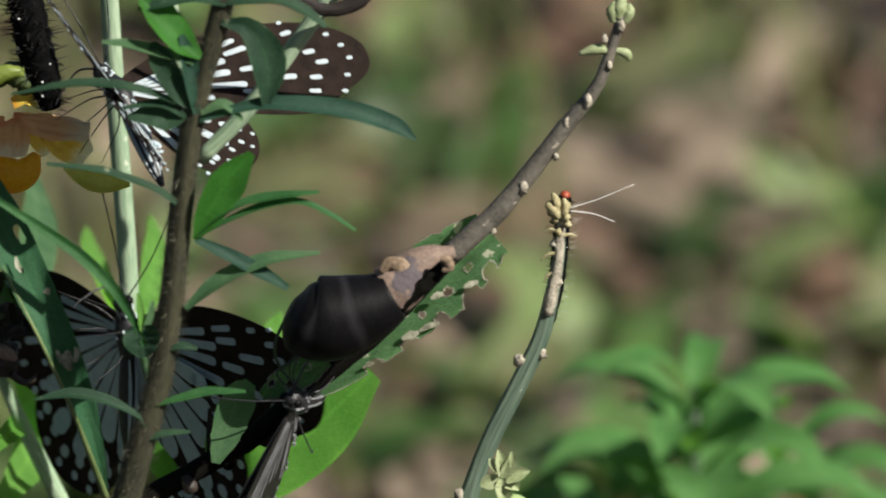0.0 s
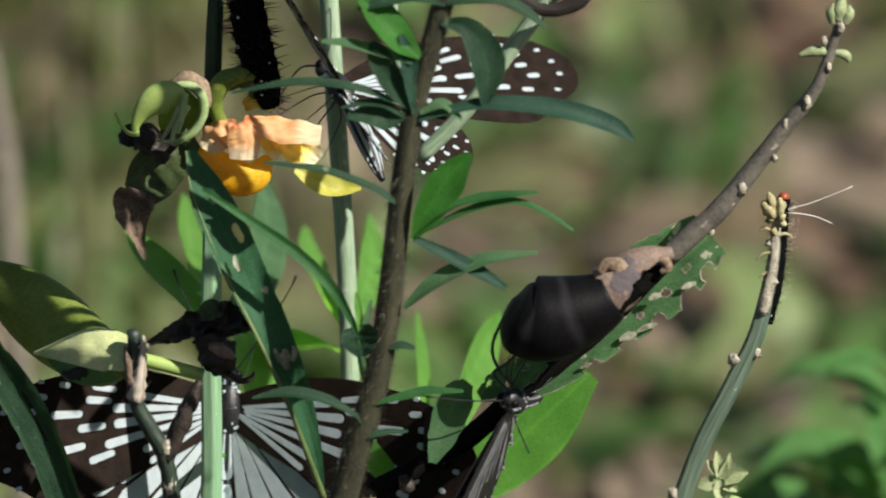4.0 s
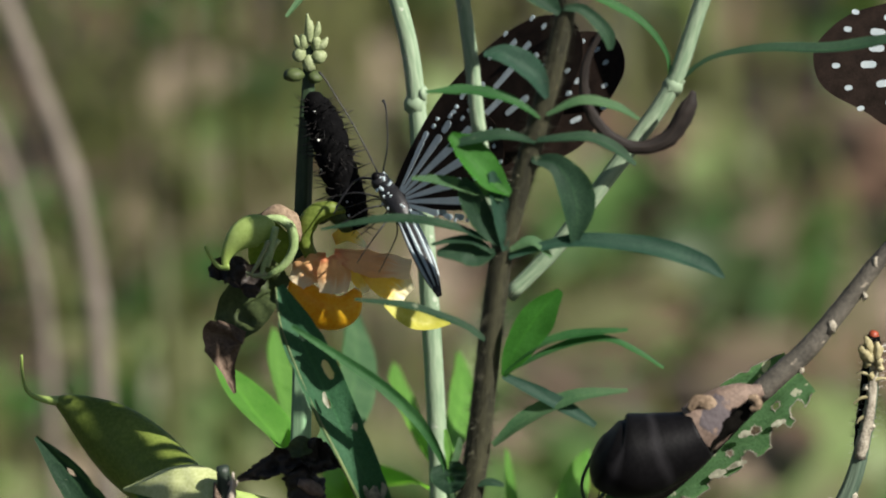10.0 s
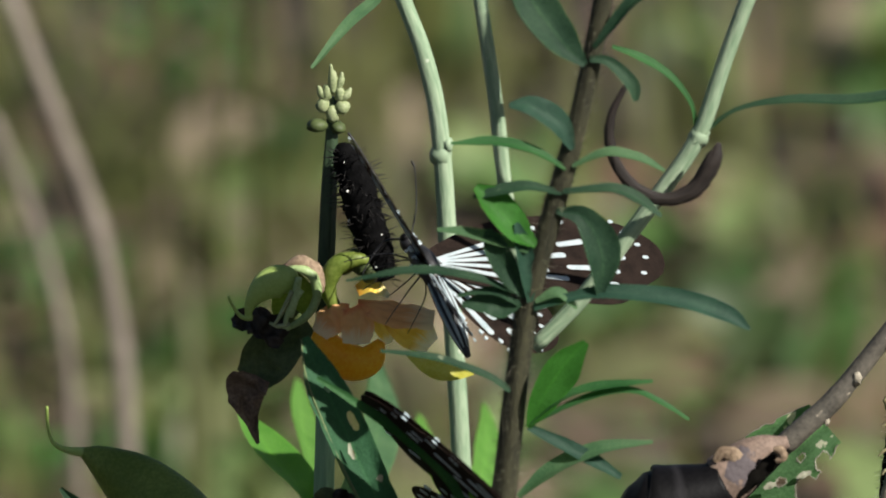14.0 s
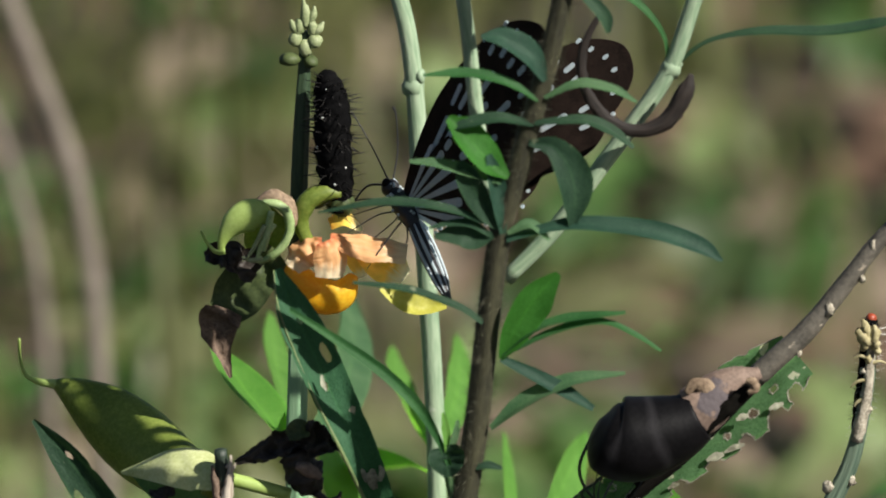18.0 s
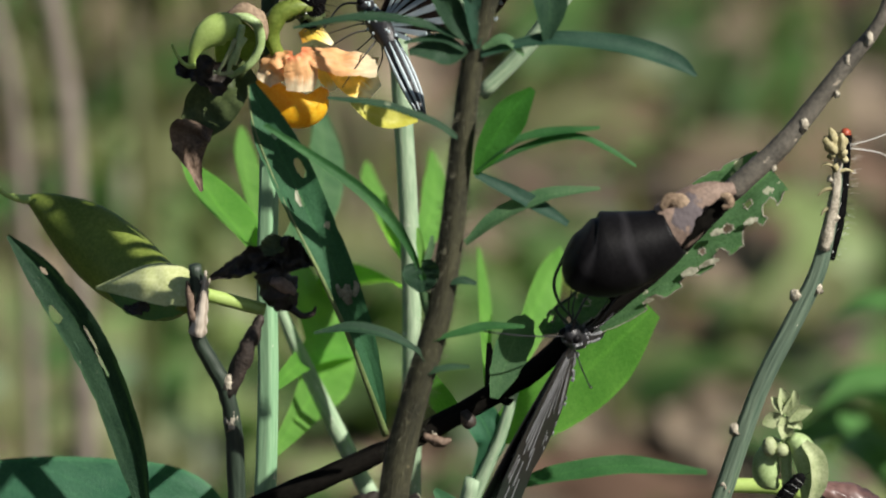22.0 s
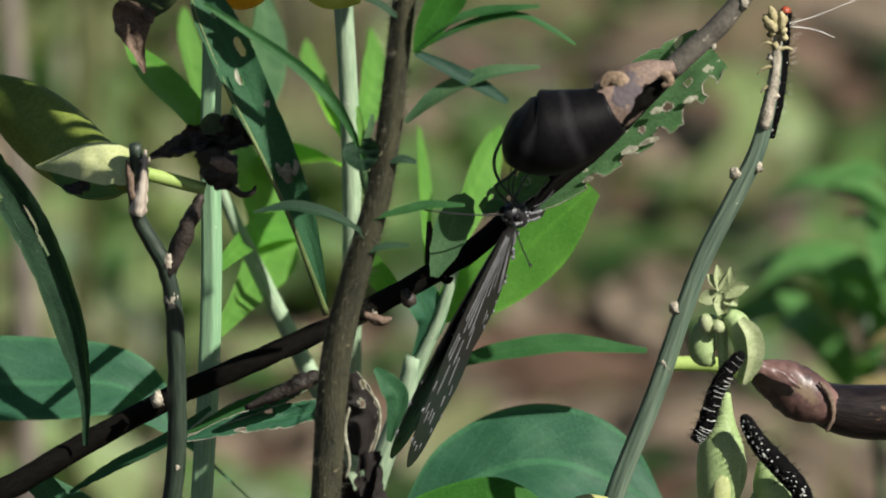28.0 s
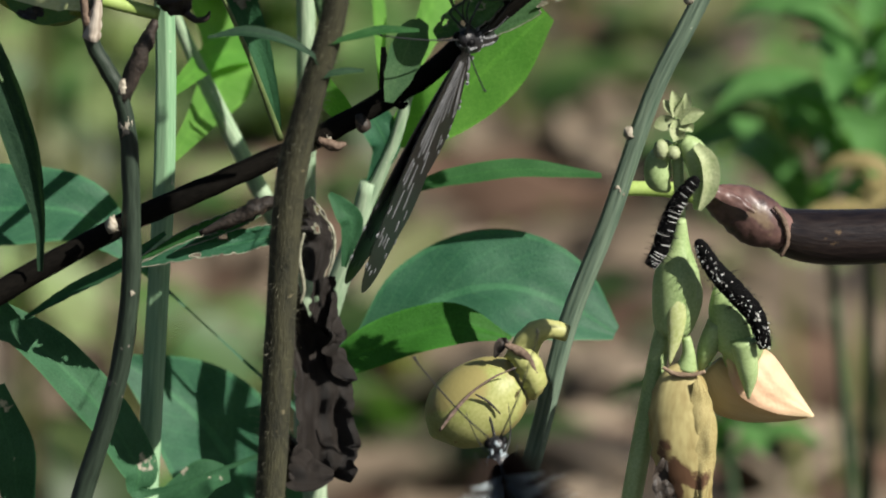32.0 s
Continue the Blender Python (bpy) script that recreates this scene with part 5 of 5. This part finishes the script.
# ---- caterpillars ----
def caterpillar(points, radii, d, label, bands, head_mat=None, spines=150, seed=1, spots=40):
    """A bristly caterpillar along plan points: segmented body, head, marks, bristles, feet."""
    rnd = random.Random(seed)
    ob = thing("caterpillar", at(*points[len(points) // 2], d), label, "caterpillar", "caterpillars")
    rows = curve([(*p, r) for p, r in zip(points, radii)], 16)
    n = len(rows)
    ringed = [(u, v, r * (0.93 + 0.08 * abs(math.sin(math.pi * 10 * i / n)))) for i, (u, v, r) in enumerate(rows)]
    part("body", tube(bmesh.new(), [r[:2] for r in ringed], [r[2] for r in ringed], d, sides=16, steps=1, rough=0.04), GRUB, ob)
    u, v, r = rows[0]
    part("head", ball(bmesh.new(), u, v, d, r * 0.85, r * 0.85, lump=0.1), head_mat or GRUB, ob)
    marks, bristles = bmesh.new(), bmesh.new()
    for i in range(spots):
        u, v, r = rows[rnd.randrange(n)]
        if bands:
            u, v, r = rows[int((i + 0.5) / spots * n)]
            w, z = rows[min(n - 1, int((i + 0.5) / spots * n) + 1)], rows[max(0, int((i + 0.5) / spots * n) - 1)]
            t = (at(w[0], w[1], d) - at(z[0], z[1], d)).normalized()
            side = t.cross(Vector((0, 1, 0))).normalized()
            c = at(u, v, d)
            a0 = rnd.uniform(0.0, 1.2)
            arc = [c + (side * math.cos(a) - Vector((0, 1, 0)) * math.sin(a)) * r * 1.0e-4 for a in (a0, a0 + 0.6, a0 + 1.2, a0 + 1.8)]
            if rnd.random() < 0.82:
                tube(marks, arc[:4 if rnd.random() < 0.6 else 3], [r * rnd.uniform(0.018, 0.05) * 1e-4] * 4, local=True, sides=5, steps=2)
        else:
            a = rnd.uniform(0.2, 2.9)
            s = 1e-4
            p = at(u, v, d) + Vector((math.cos(a) * r, -math.sin(a) * r, 0)) * s
            m = bmesh.ops.create_uvsphere(marks, u_segments=6, v_segments=4, radius=r * 0.085 * s * rnd.uniform(0.5, 1.3))["verts"]
            bmesh.ops.translate(marks, verts=m, vec=p)
    for i in range(spines):
        u, v, r = rows[rnd.randrange(n)]
        a = rnd.uniform(0, 2 * math.pi)
        out = Vector((math.cos(a), math.sin(a), rnd.uniform(-0.5, 0.5))).normalized()
        p = at(u, v, d) + out * r * 0.9e-4
        tube(bristles, [p, p + out * r * rnd.uniform(0.2, 0.4) * 1e-4, p + out * r * rnd.uniform(0.5, 1.15) * 1e-4], (r * 0.045e-4, r * 0.03e-4, r * 0.01e-4), local=True, sides=4, steps=1)
    part("marking", marks, GRUB_MARK, ob, "small white marks")
    part("bristles", bristles, BRISTLE, ob, kind="stuff")
    for u, v, r in rows[6:n - 4:max(1, n // 9)]:
        part("foot", ball(bmesh.new(), u - r * 0.8, v + r * 0.3, d + 0.001, r * 0.25, segs=6), GRUB, ob)
    return ob


grub_one = caterpillar([(528, 128), (548, 170), (566, 235), (590, 300), (606, 348)], (24, 31, 33, 30, 18), DD - 0.006, "black spiny caterpillar with white specks on a flower stem", False, spines=300, seed=2, spots=7)
red_head = caterpillar([(1518, 540), (1513, 580), (1508, 640), (1500, 700), (1490, 762)], (12, 14, 15, 15, 9), DG + 0.0022, "black caterpillar with a red head on a grey stem", False, GRUB_RED, 140, 3, 14)
for pts in ([(1526, 560), (1570, 548), (1640, 520)], [(1526, 566), (1570, 572), (1605, 586)]):
    part("long_hair", tube(bmesh.new(), pts, (0.9, 0.7, 0.4), DG - 0.002, sides=5), GRUB_MARK, red_head, "long white hair")
hairs(red_head, [(1524, 545), (1518, 600), (1508, 680), (1492, 760)], (12, 14, 14, 10), DG + 0.002, 260, 20, GRUB_MARK, 9)
caterpillar([(1437, 1150), (1412, 1180), (1392, 1220), (1376, 1270), (1358, 1300)], (12, 15, 16, 16, 12), DH - 0.008, "black caterpillar with fine white bands on a bud", True, spines=220, seed=4, spots=24)
caterpillar([(1446, 1262), (1472, 1306), (1512, 1350), (1546, 1392), (1562, 1445)], (12, 18, 20, 18, 12), DH - 0.009, "black and white caterpillar arched over a green calyx", False, spines=260, seed=5, spots=130)

# ---- butterflies ----
FORE = ((0, 12), (80, 48), (200, 72), (330, 62), (430, 30), (482, -18), (492, -58), (468, -104), (400, -134), (325, -160), (180, -112), (0, -30))
HIND = ((0, 0), (120, -30), (250, -90), (325, -175), (338, -262), (292, -338), (212, -368), (120, -348), (48, -270), (6, -120))


def outline(points, steps=6):
    loop = [np.array(p, float) for p in points]
    n = len(loop)
    out = []
    for i in range(n):
        a, b, c, d = (loop[(i + j - 1) % n] for j in range(4))
        if i == n - 1:
            out.append(b)
            continue
        for j in range(steps):
            t = j / steps
            out.append(0.5 * (2 * b + (c - a) * t + (2 * a - 5 * b + 4 * c - d) * t * t + (3 * b - a - 3 * c + d) * t ** 3))
    return out


def slab(bm, ring, z, s, flip):
    """A flat plate with a rim, z thick to both sides."""
    top = [bm.verts.new((x * s * flip, y * s, z)) for x, y in ring]
    low = [bm.verts.new((x * s * flip, y * s, -z)) for x, y in ring]
    bm.faces.new(top)
    bm.faces.new(low[::-1])
    for i in range(len(ring)):
        j = (i + 1) % len(ring)
        bm.faces.new((top[i], low[i], low[j], top[j]))


def drop(x0, y0, x1, y1, w0, w1):
    """A tapered streak with round ends."""
    a = math.atan2(y1 - y0, x1 - x0)
    ring = [(x1 + w1 * math.cos(a + b), y1 + w1 * math.sin(a + b)) for b in (-1.57, -0.9, -0.3, 0.3, 0.9, 1.57)]
    return ring + [(x0 + w0 * math.cos(a + b), y0 + w0 * math.sin(a + b)) for b in (1.57, 2.4, 3.14, 3.9, 4.71)]


def streaks(ring, angles, runs, grow):
    """White marks in the cells between the veins: for each cell, runs of (from, to, width) as shares of the wing's reach."""
    out = []
    half = math.radians(abs(angles[1] - angles[0]) / 2)
    for i, deg in enumerate(angles):
        a = math.radians(deg)
        way = np.array((math.cos(a), math.sin(a)))
        reach = max([p.dot(way) for p in ring if abs(p[0] * way[1] - p[1] * way[0]) < 26 and p.dot(way) > 0] or [0])
        for r0, r1, wide in runs:
            k = 1 + (0.09 if r0 < 0.7 else 0.025) * math.sin(2.7 * i + 5 * r0)
            p, q = way * reach * r0 * k, way * reach * r1 * k
            w = half * wide * grow
            out.append((*p, *q, max(2.5, reach * r0 * w), max(4, reach * r1 * w)))
    return out


def wing(parent, name, shape, s, flip, grow, skin, ground_skin):
    bm = bmesh.new()
    ring = outline(shape)
    slab(bm, ring, 0.00006, s, flip)
    bmesh.ops.triangulate(bm, faces=[f for f in bm.faces if len(f.verts) > 4])
    bmesh.ops.recalc_face_normals(bm, faces=bm.faces)
    ob = part(name, bm, ground_skin, parent, "dark brown wing with white streaks and spots", smooth=False)
    if name == "forewing":
        marks = streaks(ring, (8, 1, -6, -14, -23, -31), ((0.07, 0.46, 0.62),), grow) + streaks(ring, (9, 4, -1, -6, -12, -18), ((0.55, 0.64, 0.55),), grow)
        marks += streaks(ring, (8, 4, 0, -4, -8, -13, -18), ((0.78, 0.81, 0.46), (0.91, 0.92, 0.3)), grow)
    else:
        marks = streaks(ring, tuple(range(-17, -104, -12)), ((0.1, 0.64, 0.68), (0.72, 0.78, 0.5)), grow) + streaks(ring, tuple(range(-20, -100, -7)), ((0.84, 0.855, 0.42), (0.93, 0.935, 0.3)), grow)
    bm = bmesh.new()
    for m in marks:
        slab(bm, drop(*m), 0.00013, s, flip)
    bmesh.ops.recalc_face_normals(bm, faces=bm.faces)
    part("marking", bm, skin, ob, "pale streaks and spots", smooth=False)
    return ob


def butterfly(label, size, grow=1.0, grow_hind=1.0, skin=None, hind=(1, 1), dark=None):
    """A butterfly at the origin that looks along y, its back up: body, head, feelers, legs and four wings."""
    s = 1e-4 * size
    ob = thing("butterfly", (0, 0, 0), label, "butterfly", "butterflies")
    thorax = part("thorax", tube(bmesh.new(), [(0, -45 * s, -6 * s), (0, -20 * s, 0), (0, 10 * s, 0), (0, 40 * s, -2 * s)], (14 * s, 21 * s, 22 * s, 13 * s), local=True, sides=14), BODY, ob, "black thorax with white dots")
    abdomen = part("abdomen", tube(bmesh.new(), [(0, -40 * s, -4 * s), (0, -95 * s, -12 * s), (0, -160 * s, -22 * s), (0, -205 * s, -30 * s)], (14 * s, 17 * s, 14 * s, 5 * s), local=True, sides=12, steps=8), BODY, ob)
    bars = bmesh.new()
    for a in (25, 70, 115, 160, 205, 335):
        x, z = 15.5 * math.cos(math.radians(a)), 15.5 * math.sin(math.radians(a))
        tube(bars, [(x * 0.85 * s, -45 * s, (z - 5) * s), (x * 1.08 * s, -95 * s, (z * 1.08 - 12) * s), (x * 0.9 * s, -155 * s, (z * 0.9 - 21) * s), (x * 0.5 * s, -190 * s, (z * 0.5 - 27) * s)], (1.5 * s, 3.4 * s, 3 * s, 1 * s), local=True, sides=6)
    part("marking", bars, skin or WING_WHITE, abdomen, "pale stripes")
    head_bm = bmesh.new()
    bmesh.ops.create_uvsphere(head_bm, u_segments=12, v_segments=8, radius=17 * s, matrix=Matrix.Translation((0, 52 * s, -3 * s)))
    head = part("head", head_bm, BODY, ob)
    for f in (-1, 1):
        eye = bmesh.new()
        bmesh.ops.create_uvsphere(eye, u_segments=8, v_segments=6, radius=9 * s, matrix=Matrix.Translation((f * 12 * s, 58 * s, 0)))
        part("eye", eye, POD_BLACK, head)
        part("antenna", tube(bmesh.new(), [(f * 6 * s, 62 * s, 4 * s), (f * 50 * s, 130 * s, 30 * s), (f * 95 * s, 215 * s, 50 * s), (f * 105 * s, 240 * s, 52 * s)], (1.5 * s, 1.3 * s, 1.3 * s, 2.8 * s), local=True, sides=6), BODY, ob)
        for y, reach in ((25, 70), (5, 20), (-20, -40)):
            part("leg", tube(bmesh.new(), [(f * 8 * s, y * s, -18 * s), (f * 26 * s, (y + reach * 0.4) * s, -42 * s), (f * 34 * s, (y + reach * 0.8) * s, -88 * s), (f * 36 * s, (y + reach) * s, -112 * s)],
                             (1.7 * s, 1.4 * s, 0.9 * s, 0.6 * s), local=True, sides=6), BODY, ob)
    part("proboscis", tube(bmesh.new(), [(0, 66 * s, -8 * s), (0, 90 * s, -40 * s), (0, 80 * s, -90 * s), (0, 70 * s, -110 * s)], (2.5 * s, 2 * s, 1.5 * s, 1 * s), local=True, sides=6), BODY, ob)
    dots = bmesh.new()
    rnd = random.Random(8)
    for _ in range(46):
        a, y = rnd.uniform(0, 2 * math.pi), rnd.uniform(-40, 60)
        r = (21.5 if y < 35 else 17) * (1 - abs(y) / 260)
        bmesh.ops.create_uvsphere(dots, u_segments=6, v_segments=4, radius=3.3 * s, matrix=Matrix.Translation((r * math.cos(a) * s, y * s, (r * math.sin(a) - 2) * s)))
    part("marking", dots, skin or WING_WHITE, thorax, "pale dots")
    wings = []
    for f in (1, -1):
        wings.append((wing(ob, "forewing", FORE, s, f, grow, skin or WING_WHITE, dark or WING), wing(ob, "hindwing", [(x * hind[0], y * hind[1]) for x, y in HIND], s, f, grow_hind, skin or WING_WHITE, dark or WING)))
    return ob, wings


def stance(u, v, d, ahead, back_way):
    """The pose of a body at a plan place that looks ahead, its back turned to back_way."""
    f = Vector(ahead).normalized()
    b = Vector(back_way)
    b = (b - f * b.dot(f)).normalized()
    r = f.cross(b)
    m = Matrix((r, f, b)).transposed().to_4x4()
    m.translation = at(u, v, d)
    return m


feeder, feeder_wings = butterfly("dark butterfly with white streaked wings feeding at a yellow flower", 1.0, 0.82, 0.7, hind=(0.58, 0.64))
flyer, flyer_wings = butterfly("dark butterfly with broad white streaked wings, flying", 1.06, 0.95, 1.25, hind=(0.88, 0.86))
sleeper, sleeper_wings = butterfly("dark butterfly hanging with closed wings under a branch", 1.02, 0.68, 0.62, WING_GREY, (0.66, 0.8), WING_FOLDED)
sleeper.matrix_basis = stance(1040, 900, DF2 - 0.006, (-0.19, -0.94, 0.30), (-0.41, 0.02, -0.91))
for (a, b), f in zip(sleeper_wings, (1, -1)):
    a.matrix_basis = pose(0, 0, 0, 0, -f * 88, 0) @ pose(0, 0, 0, 0, 0, -f * 8)
    b.matrix_basis = pose(0, 0, 0, 0, -f * 89, 0) @ pose(0, 0, 0, 0, 0, f * 24)


def flap(wings, rows, tuck=0):
    """Key the wings: seconds, then how far the right and the left pair stand open from closed, in degrees; tuck: how far closed hindwings slide forward under the forewings."""
    for i, (pair, f) in enumerate(zip(wings, (1, -1))):
        for w, extra in zip(pair, (0, 4)):
            walk(w, [(r[0], pose(0, 0, 0, 0, -f * (90 - r[1 + i] - extra), 0) @ pose(0, 0, 0, 0, 0, f * tuck * max(0, 1 - r[1 + i] / 55) * (extra > 0))) for r in rows])


def motions():
    def facing(x, y, z):
        return TURN @ Vector((x, z, -y))
    perched = (facing(-0.48, 0.51, 0.71), facing(0.70, -0.27, 0.67))
    walk(feeder, [(t, stance(u, v, d, *perched)) for t, u, v, d in (
        (0, 727, 350, 0.004), (2, 727, 350, 0.004), (3, 745, 343, 0.04), (3.5, 740, 345, 0.04), (5.5, 700, 350, 0.04), (6, 692, 352, 0.04), (7, 700, 345, 0.038), (8, 690, 315, 0), (9, 688, 308, 0), (10, 672, 303, 0),
        (12, 645, 310, 0), (13.5, 644, 318, 0), (14, 678, 320, 0), (14.5, 680, 325, 0), (17, 700, 348, 0.006), (18, 694, 344, 0.012), (19, 692, 344, 0.012), (19.5, 715, 352, 0.006), (20, 735, 358, 0), (20.5, 705, 354, 0.008),
        (21, 697, 353, 0.012), (22, 695, 350, 0.012), (32, 695, 350, 0.012))])
    flap(feeder_wings, (
        (0, 52, 73), (0.5, 62, 73), (1, 48, 72), (1.5, 48, 72), (2, 56, 70), (2.5, 60, 72), (3, 60, 71), (3.5, 60, 71), (4.5, 56, 68), (5.5, 60, 71), (6, 60, 71), (6.5, 60, 71), (7, 58, 69), (7.5, 40, 50),
        (8, 6, 10), (8.5, 16, 22), (9, 3, 12), (9.5, 22, 48), (10, 6, 10), (10.5, 22, 50), (11, 5, 8), (11.5, 20, 46), (12, 16, 63), (12.5, 20, 49), (13, 6, 12), (13.5, 34, 48), (14, 61, 70), (14.5, 20, 8),
        (15, 38, 38), (15.5, 22, 14), (16, 42, 38), (16.5, 28, 20), (17, 57, 38), (17.5, 80, 72), (18, 6, 22), (18.5, 9, 16), (19, 5, 12), (19.5, 36, 28), (20, 74, 70), (20.5, 30, 24), (21, 3, 4), (22, 3, 4),
        (25, 20, 14), (28, 40, 40), (30, 20, 14), (32, 20, 14)), 40)
    open_f, open_b = (0.05, 0.15, 1), (0, -1, 0.15)
    walk(flyer, [(t, stance(u, v, d, a, k)) for t, u, v, d, a, k in (
        (0, 742, 775, 0.04, (-0.1, 0, 1), (0.72, 0.58, 0.38)), (0.5, 690, 830, 0.04, (-0.1, 0, 1), (0.72, 0.58, 0.38)), (1, 600, 800, 0.04, (-0.45, 0, 0.9), (0.72, 0.58, 0.38)),
        (1.5, 543, 945, 0.04, open_f, open_b), (2, 541, 915, 0.04, open_f, open_b), (2.5, 550, 905, 0.04, open_f, open_b), (3, 580, 895, 0.04, open_f, open_b), (3.5, 543, 910, 0.04, open_f, open_b),
        (5.5, 530, 900, 0.04, open_f, open_b), (6, 640, 712, 0.016, (-0.06, 0.1, 1), (0.5, 0.8, 0.1)), (6.2, 700, 556, 0.02, (-0.08, 0.1, 1), (0.5, 0.8, 0.1)), (6.5, 960, 440, 0.03, (-0.1, 0.1, 1), (0.5, 0.8, 0.1)),
        (7, 1112, 284, 0.03, (-0.55, 0.6, 0.72), (0.6, 0.6, 0.05)), (7.5, 1150, 220, 0.04, (-0.2, 0.1, 1), (0.5, 0.8, 0)), (8, 1500, -430, 0.03, (0.2, 0.2, 0.9), (0.7, 0.4, 0)),
        (8.5, 1900, -500, 0.03, (0.2, 0.1, 0.9), (0.7, -0.4, 0)), (9.5, 2300, -60, 0.03, (0.2, 0.1, 0.9), (0.1, -0.95, 0.2)), (10, 1930, 45, 0.03, (0.1, 0.15, 0.95), (-0.1, -0.97, 0.2)), (10.5, 2400, 100, 0.03, (0.3, 0.1, 0.8), (0, -0.95, 0.2)),
        (12, 2300, 1200, 0.0, (-0.5, 0.3, 0.3), (0, -0.9, 0.3)), (13.2, 1300, 1500, -0.042, (0.1, -0.9, 0.3), (-0.4, 0.1, 0.8)), (13.8, 970, 905, -0.042, (0.28, -0.92, 0.28), (-0.72, 0, 0.69)),
        (14, 970, 905, -0.042, (0.28, -0.92, 0.28), (-0.72, 0, 0.69)), (14.5, 947, 931, -0.042, (0.36, -0.92, 0.18), (-0.44, 0, 0.9)), (15.2, 1000, 1300, -0.042, (0.16, -0.95, 0.2), (-0.5, 0, 0.8)), (17.8, 1050, 1400, -0.022, (0.16, -0.95, 0.2), (-0.6, 0, 0.7)),
        (18.7, 1060, 960, -0.022, (0.1, -0.95, 0.25), (-0.936, 0, 0.353)), (19, 1050, 932, -0.022, (0.14, -0.9, 0.37), (-0.936, 0, 0.353)), (19.5, 1046, 908, -0.022, (0.12, -0.9, 0.38), (-0.96, 0, 0.28)),
        (19.9, 1250, 1500, -0.022, (0.1, -0.9, 0.3), (-0.5, 0, 0.8)), (21, 2300, 1500, 0.0, (0.6, -0.3, 0.2), (0.3, -0.4, 0.8)), (26, 2600, 1700, 0.0, (0.6, 0.2, 0.2), (0.2, -0.4, 0.8)), (30.5, 2400, 2100, -0.03, (0.2, 0.2, 0.6), (0.2, -0.8, 0)),
        (31.3, 1150, 2150, -0.04, (-0.2, 0.1, 0.9), (0.1, -0.95, 0)), (31.6, 1126, 1640, -0.04, (-0.35, 0.1, 0.9), (0.1, -0.95, 0.1)), (31.8, 1122, 1612, -0.04, (-0.45, 0.1, 0.9), (0, -1, 0.1)), (32, 1096, 1672, -0.04, (-0.2, 0.1, 0.97), (0.05, -1, 0.1)))])
    flap(flyer_wings, (
        (0, 86, 86), (0.5, 70, 70), (1, 84, 84), (1.5, 80, 80), (2, 84, 80), (2.5, 80, 80), (3, 80, 84), (3.5, 84, 84), (4, 60, 60), (4.5, 85, 85), (5, 60, 60), (5.5, 85, 85), (6, 50, 25), (6.5, 30, 30), (7, 20, 25),
        (7.5, 20, 30), (8, 30, 30), (9.4, 70, 70), (10, 84, 84), (10.5, 60, 60), (11, 70, 70), (12, 30, 30), (13, 40, 40), (13.8, 0.5, 0.5), (14.5, 0.5, 0.5), (15.2, 20, 20), (16, 8, 8), (17, 20, 20), (18, 8, 8),
        (18.7, 0.5, 0.5), (19, 0.5, 0.5), (19.5, 0.5, 0.5), (19.9, 30, 30), (20.5, 20, 20), (21, 60, 60), (26, 20, 20), (31, 60, 60), (31.3, 40, 40), (31.6, 60, 60), (31.8, 82, 82), (32, 10, 10)))
    for ob, rows in ((flower_plant, ((0, -18, -4), (0.5, -12, -2), (1, -8, -2), (2, 0, 2), (3.5, 4, 3), (5.5, -5, 9), (6.5, -14, 12), (7, -10, 9), (7.5, -3, 7), (9, 5, 1), (12, 0, -3), (14, 0, -3), (17, 0, 0), (20, 2, 2), (22, -6, -2), (25, 0, 3), (32, 0, 0))),
                     (podded, ((0, 6, 4), (2, 0, 0), (3.5, 0, 0), (6, 8, 2), (9, 14, 12), (19, 13, 12), (21, 5, 0), (23, -2, 0), (28, 0, 0), (32, 0, 0))),
                     (budding, ((0, 0, 0), (21, 8, 2), (24, 3, 3), (28, 0, 0), (29, -10, 4), (30, -13, 8), (31, 6, 5), (32, 2, 2)))):
        home = ob.location.copy()
        walk(ob, [(t, pose(home.x + x * 1e-4, home.y, home.z - z * 1e-4)) for t, x, z in rows])
    rest = grub_one.matrix_basis.copy()
    walk(grub_one, [(t, rest @ pose(x * 1e-4, 0, z * 1e-4, 0, turn, 0)) for t, x, z, turn in ((0, 14, -28, 5), (3.5, 14, -28, 5), (7, 14, -16, 5), (9, 0, 0, 0), (13, 6, 0, 0), (17, 2, 2, 12), (19, -2, 4, 15), (32, -2, 4, 15))])


motions()
